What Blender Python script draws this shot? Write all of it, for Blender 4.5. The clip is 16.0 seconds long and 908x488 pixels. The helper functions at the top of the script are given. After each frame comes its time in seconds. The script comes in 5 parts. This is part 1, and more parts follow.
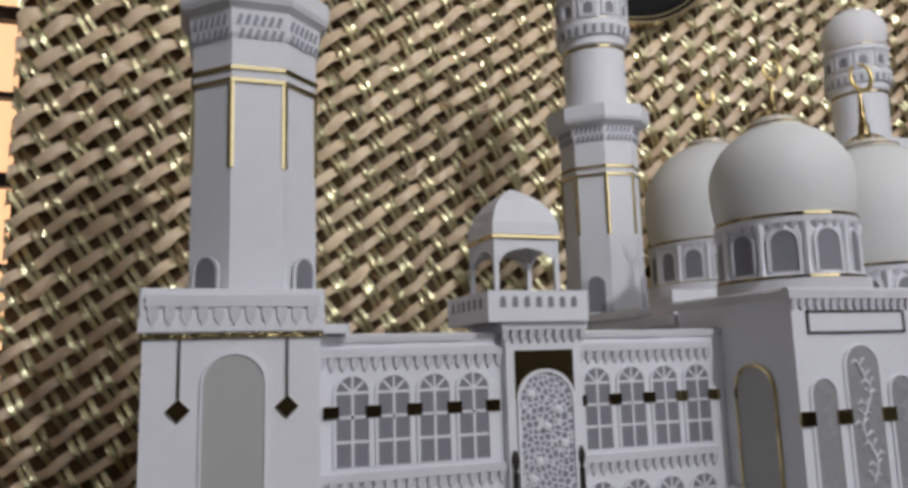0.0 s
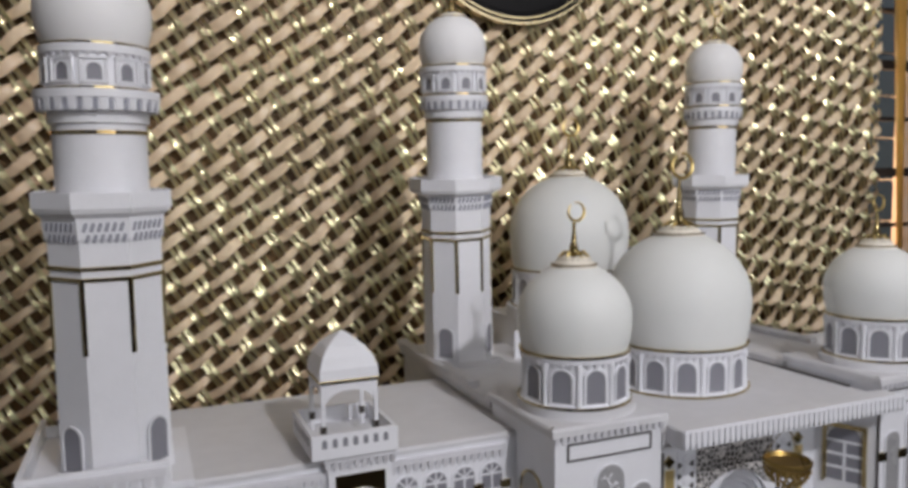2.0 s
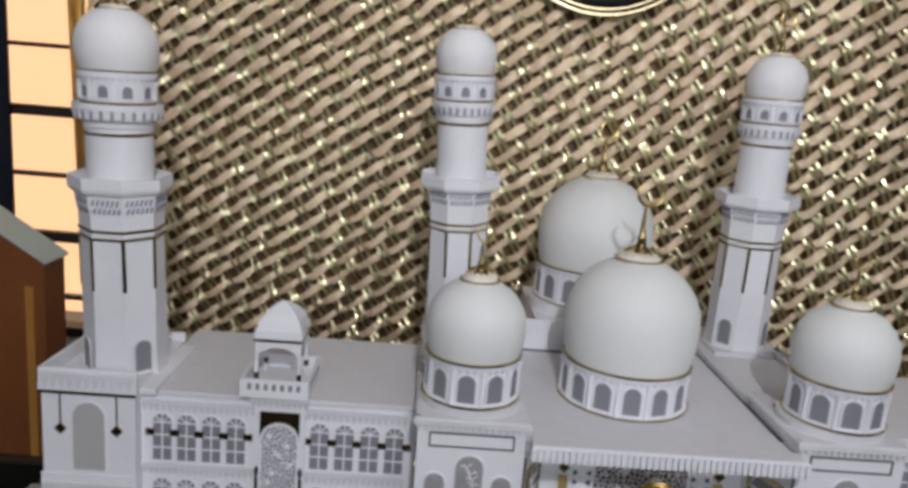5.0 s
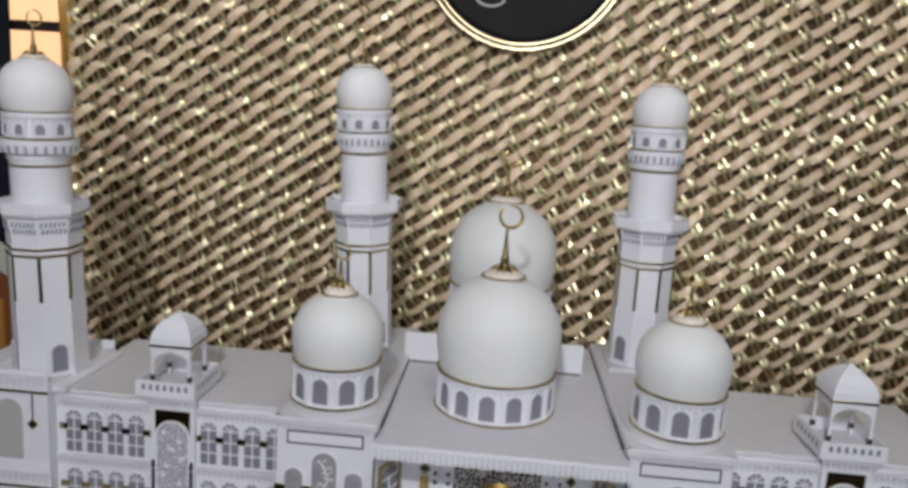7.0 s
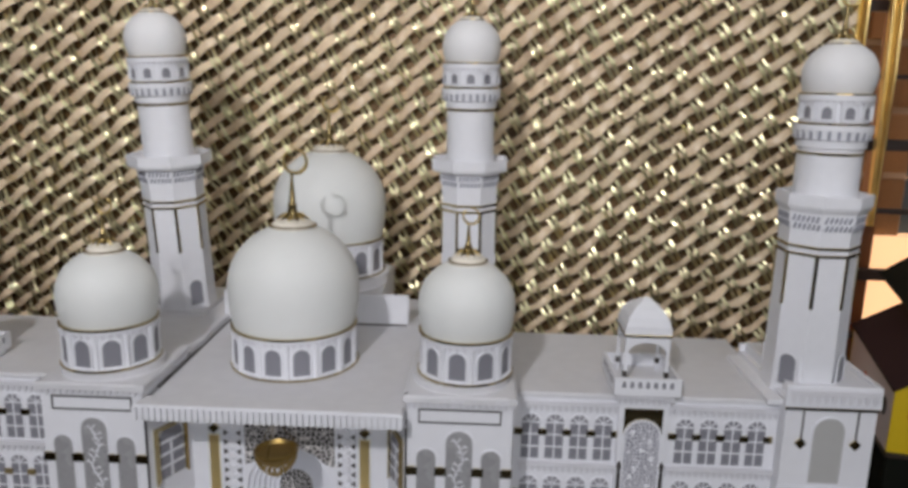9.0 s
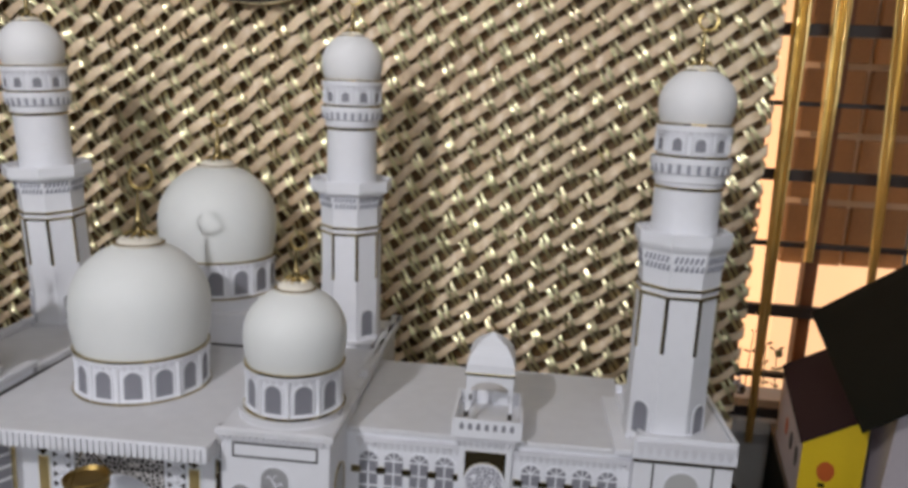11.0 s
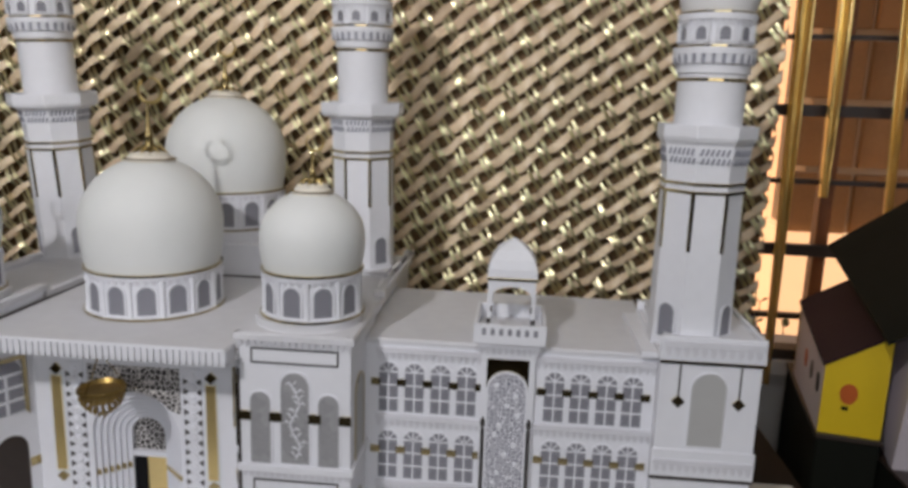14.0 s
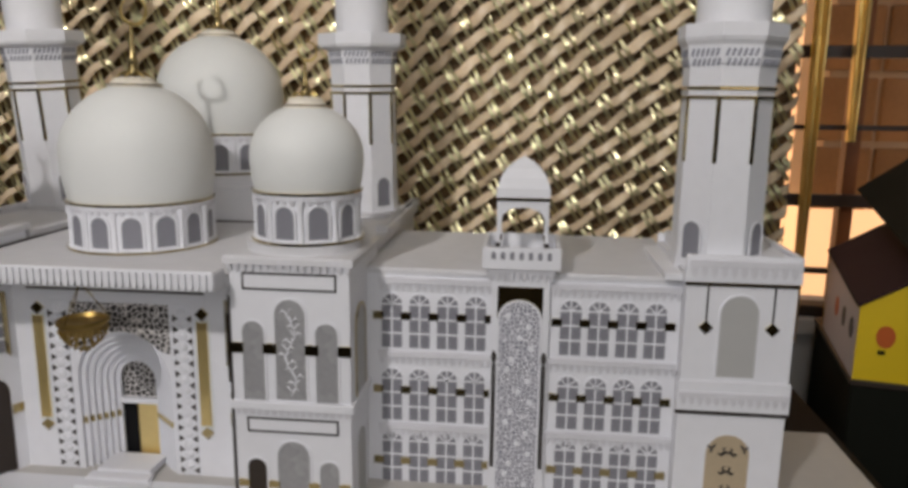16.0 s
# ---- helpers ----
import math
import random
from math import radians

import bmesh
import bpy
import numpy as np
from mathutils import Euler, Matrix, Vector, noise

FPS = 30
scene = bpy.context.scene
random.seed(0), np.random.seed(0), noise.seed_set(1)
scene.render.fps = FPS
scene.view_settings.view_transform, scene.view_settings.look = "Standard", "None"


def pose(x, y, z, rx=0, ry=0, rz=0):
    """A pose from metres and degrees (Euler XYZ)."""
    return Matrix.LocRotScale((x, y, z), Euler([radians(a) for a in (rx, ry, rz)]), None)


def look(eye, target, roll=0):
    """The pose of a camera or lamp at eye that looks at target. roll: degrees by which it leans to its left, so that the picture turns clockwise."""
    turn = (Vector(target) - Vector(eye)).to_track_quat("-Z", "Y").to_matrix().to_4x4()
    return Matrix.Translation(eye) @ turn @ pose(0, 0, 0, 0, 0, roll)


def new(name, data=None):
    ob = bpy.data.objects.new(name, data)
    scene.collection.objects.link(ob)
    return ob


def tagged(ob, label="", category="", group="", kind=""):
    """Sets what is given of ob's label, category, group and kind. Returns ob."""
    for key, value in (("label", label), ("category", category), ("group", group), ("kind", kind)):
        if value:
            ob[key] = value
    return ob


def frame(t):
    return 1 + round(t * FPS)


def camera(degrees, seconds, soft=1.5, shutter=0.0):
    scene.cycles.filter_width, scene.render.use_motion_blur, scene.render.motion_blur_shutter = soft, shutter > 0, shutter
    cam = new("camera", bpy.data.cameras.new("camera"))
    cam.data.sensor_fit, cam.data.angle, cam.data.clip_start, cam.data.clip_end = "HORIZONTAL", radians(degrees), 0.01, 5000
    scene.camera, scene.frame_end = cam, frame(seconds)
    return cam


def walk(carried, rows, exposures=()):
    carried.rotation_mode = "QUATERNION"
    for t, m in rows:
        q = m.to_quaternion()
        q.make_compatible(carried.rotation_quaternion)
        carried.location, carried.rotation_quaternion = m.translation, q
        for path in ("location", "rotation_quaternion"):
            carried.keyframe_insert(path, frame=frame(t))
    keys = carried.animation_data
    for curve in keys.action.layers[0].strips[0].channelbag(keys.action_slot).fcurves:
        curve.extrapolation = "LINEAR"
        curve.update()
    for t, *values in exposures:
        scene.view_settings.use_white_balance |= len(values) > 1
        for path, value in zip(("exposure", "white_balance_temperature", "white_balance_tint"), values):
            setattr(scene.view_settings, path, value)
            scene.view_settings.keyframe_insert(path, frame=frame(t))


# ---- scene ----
cam = camera(62.83, 16.0, soft=3.5)
# seconds, eye, then yaw to the left, pitch up and lean to the left in degrees
PATH = [
    (0, -0.5240, -0.3350, 0.8890, -19.297, 8.746, -1.60),
    (0.5, -0.5350, -0.4020, 0.9480, -23.020, 6.030, -2.10),
    (1, -0.5200, -0.4400, 1.0170, -27.872, 1.031, -2.00),
    (1.5, -0.49354, -0.45854, 1.06148, -26.879, -2.123, -2.627),
    (2, -0.47122, -0.45161, 1.09771, -22.675, -4.491, -0.798),
    (2.5, -0.44014, -0.44521, 1.12894, -20.032, -7.024, 1.780),
    (3, -0.41230, -0.45889, 1.14899, -17.229, -10.063, 2.079),
    (3.5, -0.38108, -0.50636, 1.16056, -14.171, -11.372, 3.002),
    (3.7, -0.35014, -0.53245, 1.17000, -12.428, -11.662, 2.897),
    (5.8, -0.12700, -0.61981, 1.19736, 0.539, -11.404, 5.642),
    (6, -0.10169, -0.63732, 1.19815, -0.226, -11.284, 6.151),
    (6.5, -0.06149, -0.65726, 1.20559, 1.390, -10.872, 5.122),
    (7, -0.00830, -0.65199, 1.21449, 3.664, -9.911, 3.756),
    (7.5, 0.06866, -0.63870, 1.21170, 5.987, -10.452, 3.333),
    (8, 0.13093, -0.62335, 1.19864, 5.271, -12.222, 3.942),
    (8.5, 0.14970, -0.61421, 1.19670, 3.305, -12.447, 1.791),
    (9, 0.18388, -0.61063, 1.19312, 1.949, -12.281, 1.302),
    (9.5, 0.23654, -0.60361, 1.19628, 2.256, -12.904, 2.439),
    (10, 0.29761, -0.59001, 1.20219, 4.212, -12.943, 3.004),
    (10.2, 0.32143, -0.58380, 1.20669, 4.348, -12.749, 3.099),
    (12.3, 0.37473, -0.54456, 1.18416, 5.786, -9.875, 2.112),
    (12.5, 0.37337, -0.54476, 1.17458, 5.326, -10.205, 2.115),
    (13, 0.36682, -0.55329, 1.15294, 5.234, -11.172, 1.792),
    (13.5, 0.35600, -0.56492, 1.13684, 5.280, -11.473, 1.780),
    (14, 0.34685, -0.56567, 1.11930, 4.751, -11.413, 1.866),
    (14.5, 0.34717, -0.55998, 1.10438, 4.512, -12.061, 1.396),
    (15, 0.35411, -0.55925, 1.08709, 3.959, -11.860, 1.132),
    (15.5, 0.35126, -0.54744, 1.06367, 4.982, -11.669, 0.875),
    (16, 0.34950, -0.53175, 1.04261, 5.622, -11.150, 0.768),
]
walk(cam, [(t, Matrix.Translation((x, y, z)) @ Matrix.Rotation(radians(yaw), 4, "Z") @ Matrix.Rotation(radians(90 + pitch), 4, "X") @ Matrix.Rotation(radians(lean), 4, "Z")) for t, x, y, z, yaw, pitch, lean in PATH], [(0.0, -0.03, 6500, 12), (1.0, 0.06, 6650, 12), (2.5, 0.08, 6550, 12), (3.5, -0.02, 6450, 12), (6.0, 0.02, 6400, 12), (8.5, 0.04, 6550, 11), (13.0, 0.04, 6500, 11), (14.5, 0.0, 6750, 11), (16.0, -0.02, 7000, 11)])

# the room's light: a pendant lamp before the model, two added fills, daylight outside
world = bpy.data.worlds.new("world")
scene.world = world
world.use_nodes = True
sky = world.node_tree.nodes.new("ShaderNodeTexSky")
sky.sky_type, sky.sun_disc, sky.sun_elevation, sky.sun_rotation = "NISHITA", False, radians(35), radians(150)
world.node_tree.links.new(sky.outputs["Color"], world.node_tree.nodes["Background"].inputs["Color"])
world.node_tree.nodes["Background"].inputs["Strength"].default_value = 0.08

LAMP = (-0.12, -1.12, 1.75)
lamp = new("lamp_light", bpy.data.lights.new("lamp_light", "AREA"))
lamp.data.shape, lamp.data.size, lamp.data.energy, lamp.data.color = "DISK", 0.055, 6.9, (0.97, 0.965, 1.0)
lamp.data.spread = radians(142)
lamp.matrix_basis = look(LAMP, (0.08, 0.46, 1.65))
# weak overhead fill, added to lift the shade; not a known lamp
top_fill = new("ceiling_fill_light", bpy.data.lights.new("ceiling_fill_light", "AREA"))
top_fill.data.shape, top_fill.data.size, top_fill.data.energy, top_fill.data.color = "DISK", 0.3, 3.0, (0.97, 0.97, 1.0)
top_fill.matrix_basis = look((0.3, -0.9, 2.56), (0.3, -0.88, 0))

# wide fill light added at the south wall; no window is known there
FILL_AT = (0.45, -2.49, 1.62)
front_fill = new("front_fill_light", bpy.data.lights.new("front_fill_light", "AREA"))
front_fill.data.shape, front_fill.data.size, front_fill.data.size_y, front_fill.data.energy, front_fill.data.color = "RECTANGLE", 2.2, 1.0, 9.8, (0.97, 0.975, 1.0)
front_fill.matrix_basis = look(FILL_AT, (FILL_AT[0], 0.0, FILL_AT[2]))

# ---------------------------------------------------------------- materials
def shader(name, base, rough=0.6, metal=0.0, vary=0.08, scale=40.0, bump=0.0, bump_scale=300.0, tint=None, coat=0.0, per_object=0.0, gloss=0.5):
    """Principled material with colour variation at two scales and fine relief."""
    m = bpy.data.materials.new(name)
    m.use_nodes = True
    nt = m.node_tree
    b = nt.nodes["Principled BSDF"]
    co = nt.nodes.new("ShaderNodeTexCoord")
    big, fine = nt.nodes.new("ShaderNodeTexNoise"), nt.nodes.new("ShaderNodeTexNoise")
    big.inputs["Scale"].default_value, fine.inputs["Scale"].default_value = scale * 0.2, scale * 4
    big.inputs["Detail"].default_value, fine.inputs["Detail"].default_value = 4, 3
    add = nt.nodes.new("ShaderNodeMath")
    add.operation = "MULTIPLY_ADD"
    add.inputs[1].default_value = 0.4
    nt.links.new(co.outputs["Object"], big.inputs["Vector"])
    nt.links.new(co.outputs["Object"], fine.inputs["Vector"])
    nt.links.new(fine.outputs["Fac"], add.inputs[0])
    nt.links.new(big.outputs["Fac"], add.inputs[2])
    ramp = nt.nodes.new("ShaderNodeMapRange")
    ramp.inputs["From Min"].default_value, ramp.inputs["From Max"].default_value = 0.4, 1.0
    nt.links.new(add.outputs[0], ramp.inputs["Value"])
    mix = nt.nodes.new("ShaderNodeMix")
    mix.data_type = "RGBA"
    lo = tuple(c * (1 - vary) for c in base)
    hi = tuple(min(1, c * (1 + vary)) for c in (tint or base))
    mix.inputs["A"].default_value, mix.inputs["B"].default_value = (*lo, 1), (*hi, 1)
    nt.links.new(ramp.outputs["Result"], mix.inputs["Factor"])
    colour = mix.outputs["Result"]
    if per_object:
        info = nt.nodes.new("ShaderNodeObjectInfo")
        hsv = nt.nodes.new("ShaderNodeHueSaturation")
        rng = nt.nodes.new("ShaderNodeMapRange")
        rng.inputs["To Min"].default_value, rng.inputs["To Max"].default_value = 1 - per_object, 1 + per_object
        nt.links.new(info.outputs["Random"], rng.inputs["Value"])
        nt.links.new(rng.outputs["Result"], hsv.inputs["Value"])
        nt.links.new(colour, hsv.inputs["Color"])
        colour = hsv.outputs["Color"]
    nt.links.new(colour, b.inputs["Base Color"])
    b.inputs["Metallic"].default_value = metal
    b.inputs["Coat Weight"].default_value = coat
    b.inputs["Specular IOR Level"].default_value = gloss
    rr = nt.nodes.new("ShaderNodeMapRange")
    rr.inputs["To Min"].default_value, rr.inputs["To Max"].default_value = max(0.02, rough * 0.8), min(1, rough * 1.2)
    nt.links.new(big.outputs["Fac"], rr.inputs["Value"])
    nt.links.new(rr.outputs["Result"], b.inputs["Roughness"])
    if bump:
        n = nt.nodes.new("ShaderNodeTexNoise")
        n.inputs["Scale"].default_value = bump_scale
        bp = nt.nodes.new("ShaderNodeBump")
        bp.inputs["Strength"].default_value, bp.inputs["Distance"].default_value = bump, 0.001
        nt.links.new(co.outputs["Object"], n.inputs["Vector"])
        nt.links.new(n.outputs["Fac"], bp.inputs["Height"])
        nt.links.new(bp.outputs["Normal"], b.inputs["Normal"])
    return m


def lattice(name, dark, light, scale, edge=0.1):
    """Cut-out arabesque: a pale net over a dark ground."""
    m = shader(name, light, 0.55)
    nt = m.node_tree
    b = nt.nodes["Principled BSDF"]
    co = nt.nodes.new("ShaderNodeTexCoord")
    v = nt.nodes.new("ShaderNodeTexVoronoi")
    v.feature = "DISTANCE_TO_EDGE"
    v.inputs["Scale"].default_value = scale
    v.inputs["Randomness"].default_value = 0.8
    r = nt.nodes.new("ShaderNodeValToRGB")
    r.color_ramp.elements[0].position, r.color_ramp.elements[0].color = edge, (*light, 1)
    r.color_ramp.elements[1].position, r.color_ramp.elements[1].color = edge + 0.06, (*dark, 1)
    nt.links.new(co.outputs["Object"], v.inputs["Vector"])
    nt.links.new(v.outputs["Distance"], r.inputs["Fac"])
    nt.links.new(r.outputs["Color"], b.inputs["Base Color"])
    return m


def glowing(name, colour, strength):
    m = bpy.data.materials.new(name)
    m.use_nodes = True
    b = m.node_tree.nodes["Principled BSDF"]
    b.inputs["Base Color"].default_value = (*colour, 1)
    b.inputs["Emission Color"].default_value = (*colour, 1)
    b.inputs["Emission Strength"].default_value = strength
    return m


WHITE = shader("white_card", (0.83, 0.838, 0.88), 0.62, vary=0.05, scale=24, bump=0.1, bump_scale=320)
ROOFING = shader("roof_card", (0.70, 0.70, 0.725), 0.7, vary=0.09, scale=16, bump=0.12, bump_scale=250)
LACE = shader("embossed_card", (0.74, 0.74, 0.78), 0.6, vary=0.08, scale=120, bump=0.2, bump_scale=900)
PEARL = shader("cream_dome_plastic", (0.80, 0.815, 0.80), 0.6, vary=0.03, scale=18, bump=0.05, bump_scale=260)
WHITE_DOME = shader("white_dome_plastic", (0.84, 0.84, 0.85), 0.6, vary=0.03, scale=18, bump=0.05, bump_scale=260)
CREAM = shader("cream_lace_card", (0.84, 0.79, 0.69), 0.5, vary=0.1, scale=80)
GREY = shader("grey_window_film", (0.25, 0.25, 0.285), 0.5, vary=0.1, scale=60)
TOWER_FILM = shader("silver_grey_window_film", (0.36, 0.36, 0.37), 0.28, vary=0.2, scale=50, bump=0.1, bump_scale=60)
NICHE = shader("grey_niche_card", (0.47, 0.47, 0.46), 0.6, vary=0.05, scale=30)
GOLD = shader("gold_foil_tape", (0.56, 0.45, 0.23), 0.1, metal=1.0, vary=0.15, scale=80, bump=0.15, bump_scale=250)
STEEL = shader("blue_grey_steel", (0.07, 0.1, 0.125), 0.5, metal=0.3, vary=0.2, scale=10)
PALE_GOLD = shader("pale_gilt", (0.6, 0.5, 0.31), 0.26, metal=1.0, vary=0.2, scale=60)
# the same foil as GOLD; dim reflections are put into its darker base
BAND = shader("darkened_gold_tape", (0.45, 0.37, 0.20), 0.09, metal=1.0, vary=0.2, scale=80)
FINIAL_GOLD = shader("yellow_gold_plastic", (0.84, 0.65, 0.27), 0.34, metal=0.95, vary=0.12, scale=80)
LANTERN_GOLD = shader("satin_gold_plastic", (0.42, 0.29, 0.1), 0.42, metal=1.0, vary=0.15, scale=80)
BRIGHT_GOLD = shader("bright_gold_plastic", (0.88, 0.68, 0.3), 0.32, metal=0.8, vary=0.1, scale=80)
DARK_TAPE = shader("dark_bronze_tape", (0.075, 0.065, 0.06), 0.35, metal=0.5, vary=0.15, scale=80)
ARABESQUE = lattice("cut_lattice", (0.24, 0.245, 0.3), (0.78, 0.78, 0.82), 280, 0.09)
FINE_LATTICE = lattice("portal_lattice", (0.03, 0.025, 0.025), (0.75, 0.72, 0.7), 215, 0.07)
RIBBON = shader("champagne_satin_ribbon", (0.96, 0.705, 0.485), 0.38, metal=0.0, vary=0.18, scale=22, bump=0.25, bump_scale=120, per_object=0.1)
FOIL = shader("gold_mirror_foil", (0.93, 0.77, 0.48), 0.3, metal=0.9, vary=0.3, scale=30, bump=0.3, bump_scale=140, per_object=0.15)
PRINT = shader("blue_grey_print", (0.32, 0.33, 0.39), 0.6, vary=0.15, scale=120)
BACKING = shader("bronze_backing_board", (0.17, 0.10, 0.04), 0.5, metal=0.3, vary=0.7, scale=30, bump=0.3, bump_scale=60)
DIM_PLASTER = shader("brown_painted_plaster", (0.13, 0.105, 0.085), 0.75, vary=0.08, scale=6, bump=0.15, bump_scale=90)
PLASTER = shader("painted_plaster", (0.6, 0.585, 0.555), 0.75, vary=0.06, scale=6, bump=0.15, bump_scale=90)
CEILING = shader("white_ceiling_paint", (0.78, 0.76, 0.72), 0.8, vary=0.04, scale=4)
TILE = shader("dark_floor_tile", (0.05, 0.04, 0.036), 0.35, vary=0.15, scale=8)
DARK_WOOD = shader("dark_stained_wood", (0.035, 0.024, 0.018), 0.4, vary=0.3, scale=30, bump=0.15, bump_scale=60)
POLISHED_WOOD = shader("polished_dark_wood", (0.016, 0.012, 0.010), 0.55, gloss=0.12, vary=0.3, scale=30, bump=0.05, bump_scale=40)
# finial gold with the dark surroundings it mirrors put into the base colour
DARK_GOLD = shader("darkened_gold_plastic", (0.34, 0.26, 0.12), 0.26, metal=1.0, vary=0.15, scale=80)
TAN = shader("tan_card", (0.5, 0.4, 0.27), 0.55, vary=0.12, scale=60)
BLACK_IRON = shader("black_painted_iron", (0.03, 0.022, 0.02), 0.45, vary=0.2, scale=60, bump=0.1)
BLACK = shader("black_lacquer", (0.006, 0.006, 0.007), 0.55, vary=0.2, scale=30, gloss=0.15)
SATIN = shader("gold_satin_cloth", (0.85, 0.64, 0.27), 0.3, metal=0.7, vary=0.2, scale=60, bump=0.2, bump_scale=90)
YELLOW = shader("yellow_card", (0.72, 0.5, 0.01), 0.5, vary=0.06, scale=40)
RED_WOOD = shader("red_brown_card", (0.2, 0.065, 0.018), 0.5, vary=0.2, scale=30)
OCHRE = shader("ochre_card", (0.42, 0.2, 0.04), 0.5, vary=0.15, scale=40)
MINT = shader("pale_mint_card", (0.5, 0.58, 0.54), 0.6, vary=0.05, scale=30)
NAVY = shader("dark_navy_cloth", (0.012, 0.014, 0.024), 0.8, vary=0.2, scale=30, bump=0.2, bump_scale=300, gloss=0.2)
RED = shader("red_print", (0.5, 0.1, 0.015), 0.5, vary=0.1, scale=60)
PURPLE = shader("dark_plum_card", (0.03, 0.013, 0.016), 0.8, vary=0.12, scale=40, gloss=0.2)
CHARCOAL = shader("charcoal_card", (0.008, 0.009, 0.006), 0.9, vary=0.15, scale=40, gloss=0.15)
LEAF = shader("olive_green_leaf", (0.09, 0.1, 0.035), 0.5, vary=0.25, scale=30)
LILAC = shader("pale_lilac_card", (0.6, 0.54, 0.57), 0.6, vary=0.06, scale=40)
BRICK = shader("brown_brick", (0.31, 0.17, 0.075), 0.8, vary=0.25, scale=20, bump=0.4, bump_scale=60, per_object=0.2)
MORTAR = shader("pale_mortar", (0.5, 0.4, 0.3), 0.85, vary=0.1, scale=30)
# emits by itself: the sunlight on the outside walls is put into this glow
PEACH = glowing("peach_glow_wall", (1.0, 0.62, 0.33), 0.9)
BULB = glowing("lamp_glass", (1.0, 0.96, 0.98), 30.0)
BOARD = shader("grey_base_board", (0.55, 0.53, 0.5), 0.5, vary=0.08, scale=20)
MARK = shader("pale_grey_mark", (0.6, 0.6, 0.62), 0.5)


# ---------------------------------------------------------------- mesh tools
class Shape:
    """Collects vertices and faces of one mesh."""

    def __init__(self):
        self.v, self.f, self.m, self.s = [], [], [], []

    def face(self, ids, mat=0, smooth=False):
        self.f.append(tuple(ids)), self.m.append(mat), self.s.append(smooth)

    def add(self, pts, faces, mat=0, smooth=False):
        n = len(self.v)
        self.v += [tuple(p) for p in pts]
        for f in faces:
            self.face([n + i for i in f], mat, smooth)

    def box(self, x0, x1, y0, y1, z0, z1, mat=0, c=0.0):
        """A box; c: the chamfer along its upright and upper edges."""
        if c <= 0:
            p = [(x, y, z) for z in (z0, z1) for x, y in ((x0, y0), (x1, y0), (x1, y1), (x0, y1))]
            self.add(p, [(3, 2, 1, 0), (4, 5, 6, 7), (0, 1, 5, 4), (1, 2, 6, 5), (2, 3, 7, 6), (3, 0, 4, 7)], mat)
            return
        ring = lambda e, z: [(x0 + c + e, y0 + e, z), (x1 - c - e, y0 + e, z), (x1 - e, y0 + c + e, z), (x1 - e, y1 - c - e, z), (x1 - c - e, y1 - e, z), (x0 + c + e, y1 - e, z), (x0 + e, y1 - c - e, z), (x0 + e, y0 + c + e, z)]
        p = ring(0, z0) + ring(0, z1 - c) + ring(c * 0.7, z1)
        f = [tuple(range(7, -1, -1)), tuple(range(16, 24))]
        f += [(k * 8 + i, k * 8 + (i + 1) % 8, k * 8 + 8 + (i + 1) % 8, k * 8 + 8 + i) for k in (0, 1) for i in range(8)]
        self.add(p, f, mat)

    def slab(self, x0, x1, y0, y1, z0, z1, j=0.0011, mat=0):
        """A slab of cut card whose edges wander and whose rim is a little frayed."""
        ring, d = [], 0.007
        for (ax, ay), (bx, by) in (((x0, y0), (x1, y0)), ((x1, y0), (x1, y1)), ((x1, y1), (x0, y1)), ((x0, y1), (x0, y0))):
            n = max(2, int(math.hypot(bx - ax, by - ay) / d))
            for k in range(n):
                f = k / n
                px, py = ax + (bx - ax) * f, ay + (by - ay) * f
                w = j * (noise.noise((px * 60, py * 60, z1 * 40)) + 0.6 * noise.noise((px * 190, py * 190, z1 * 9)))
                nx, ny = (by - ay), -(bx - ax)
                ln = math.hypot(nx, ny)
                ring.append((px + nx / ln * w, py + ny / ln * w, nx / ln, ny / ln))
        n = len(ring)
        e = min(0.0016, (z1 - z0) * 0.4)
        up = [0.45 * j * noise.noise((px * 120, py * 120, 3)) for px, py, _, _ in ring]
        p = [(px, py, z0) for px, py, _, _ in ring] + [(px, py, z1 - e) for px, py, _, _ in ring] + [(px - nx * e, py - ny * e, z1 + u) for (px, py, nx, ny), u in zip(ring, up)]
        p += [(px - nx * 0.006, py - ny * 0.006, z1) for px, py, nx, ny in ring]
        self.add(p, [tuple(range(n - 1, -1, -1)), tuple(range(3 * n, 4 * n))], mat)
        self.add(p, [(k * n + i, k * n + (i + 1) % n, k * n + n + (i + 1) % n, k * n + n + i) for k in range(3) for i in range(n)], mat)

    def prism(self, outline, frame_, depth, mat=0, side=None):
        """An outline in the frame's xy plane, drawn out along its z by depth."""
        n = len(outline)
        p = [frame_ @ Vector((x, y, 0)) for x, y in outline] + [frame_ @ Vector((x, y, depth)) for x, y in outline]
        self.add(p, [tuple(range(n - 1, -1, -1)), tuple(range(n, 2 * n))], mat)
        self.add(p, [(i, (i + 1) % n, n + (i + 1) % n, n + i) for i in range(n)], mat if side is None else side)

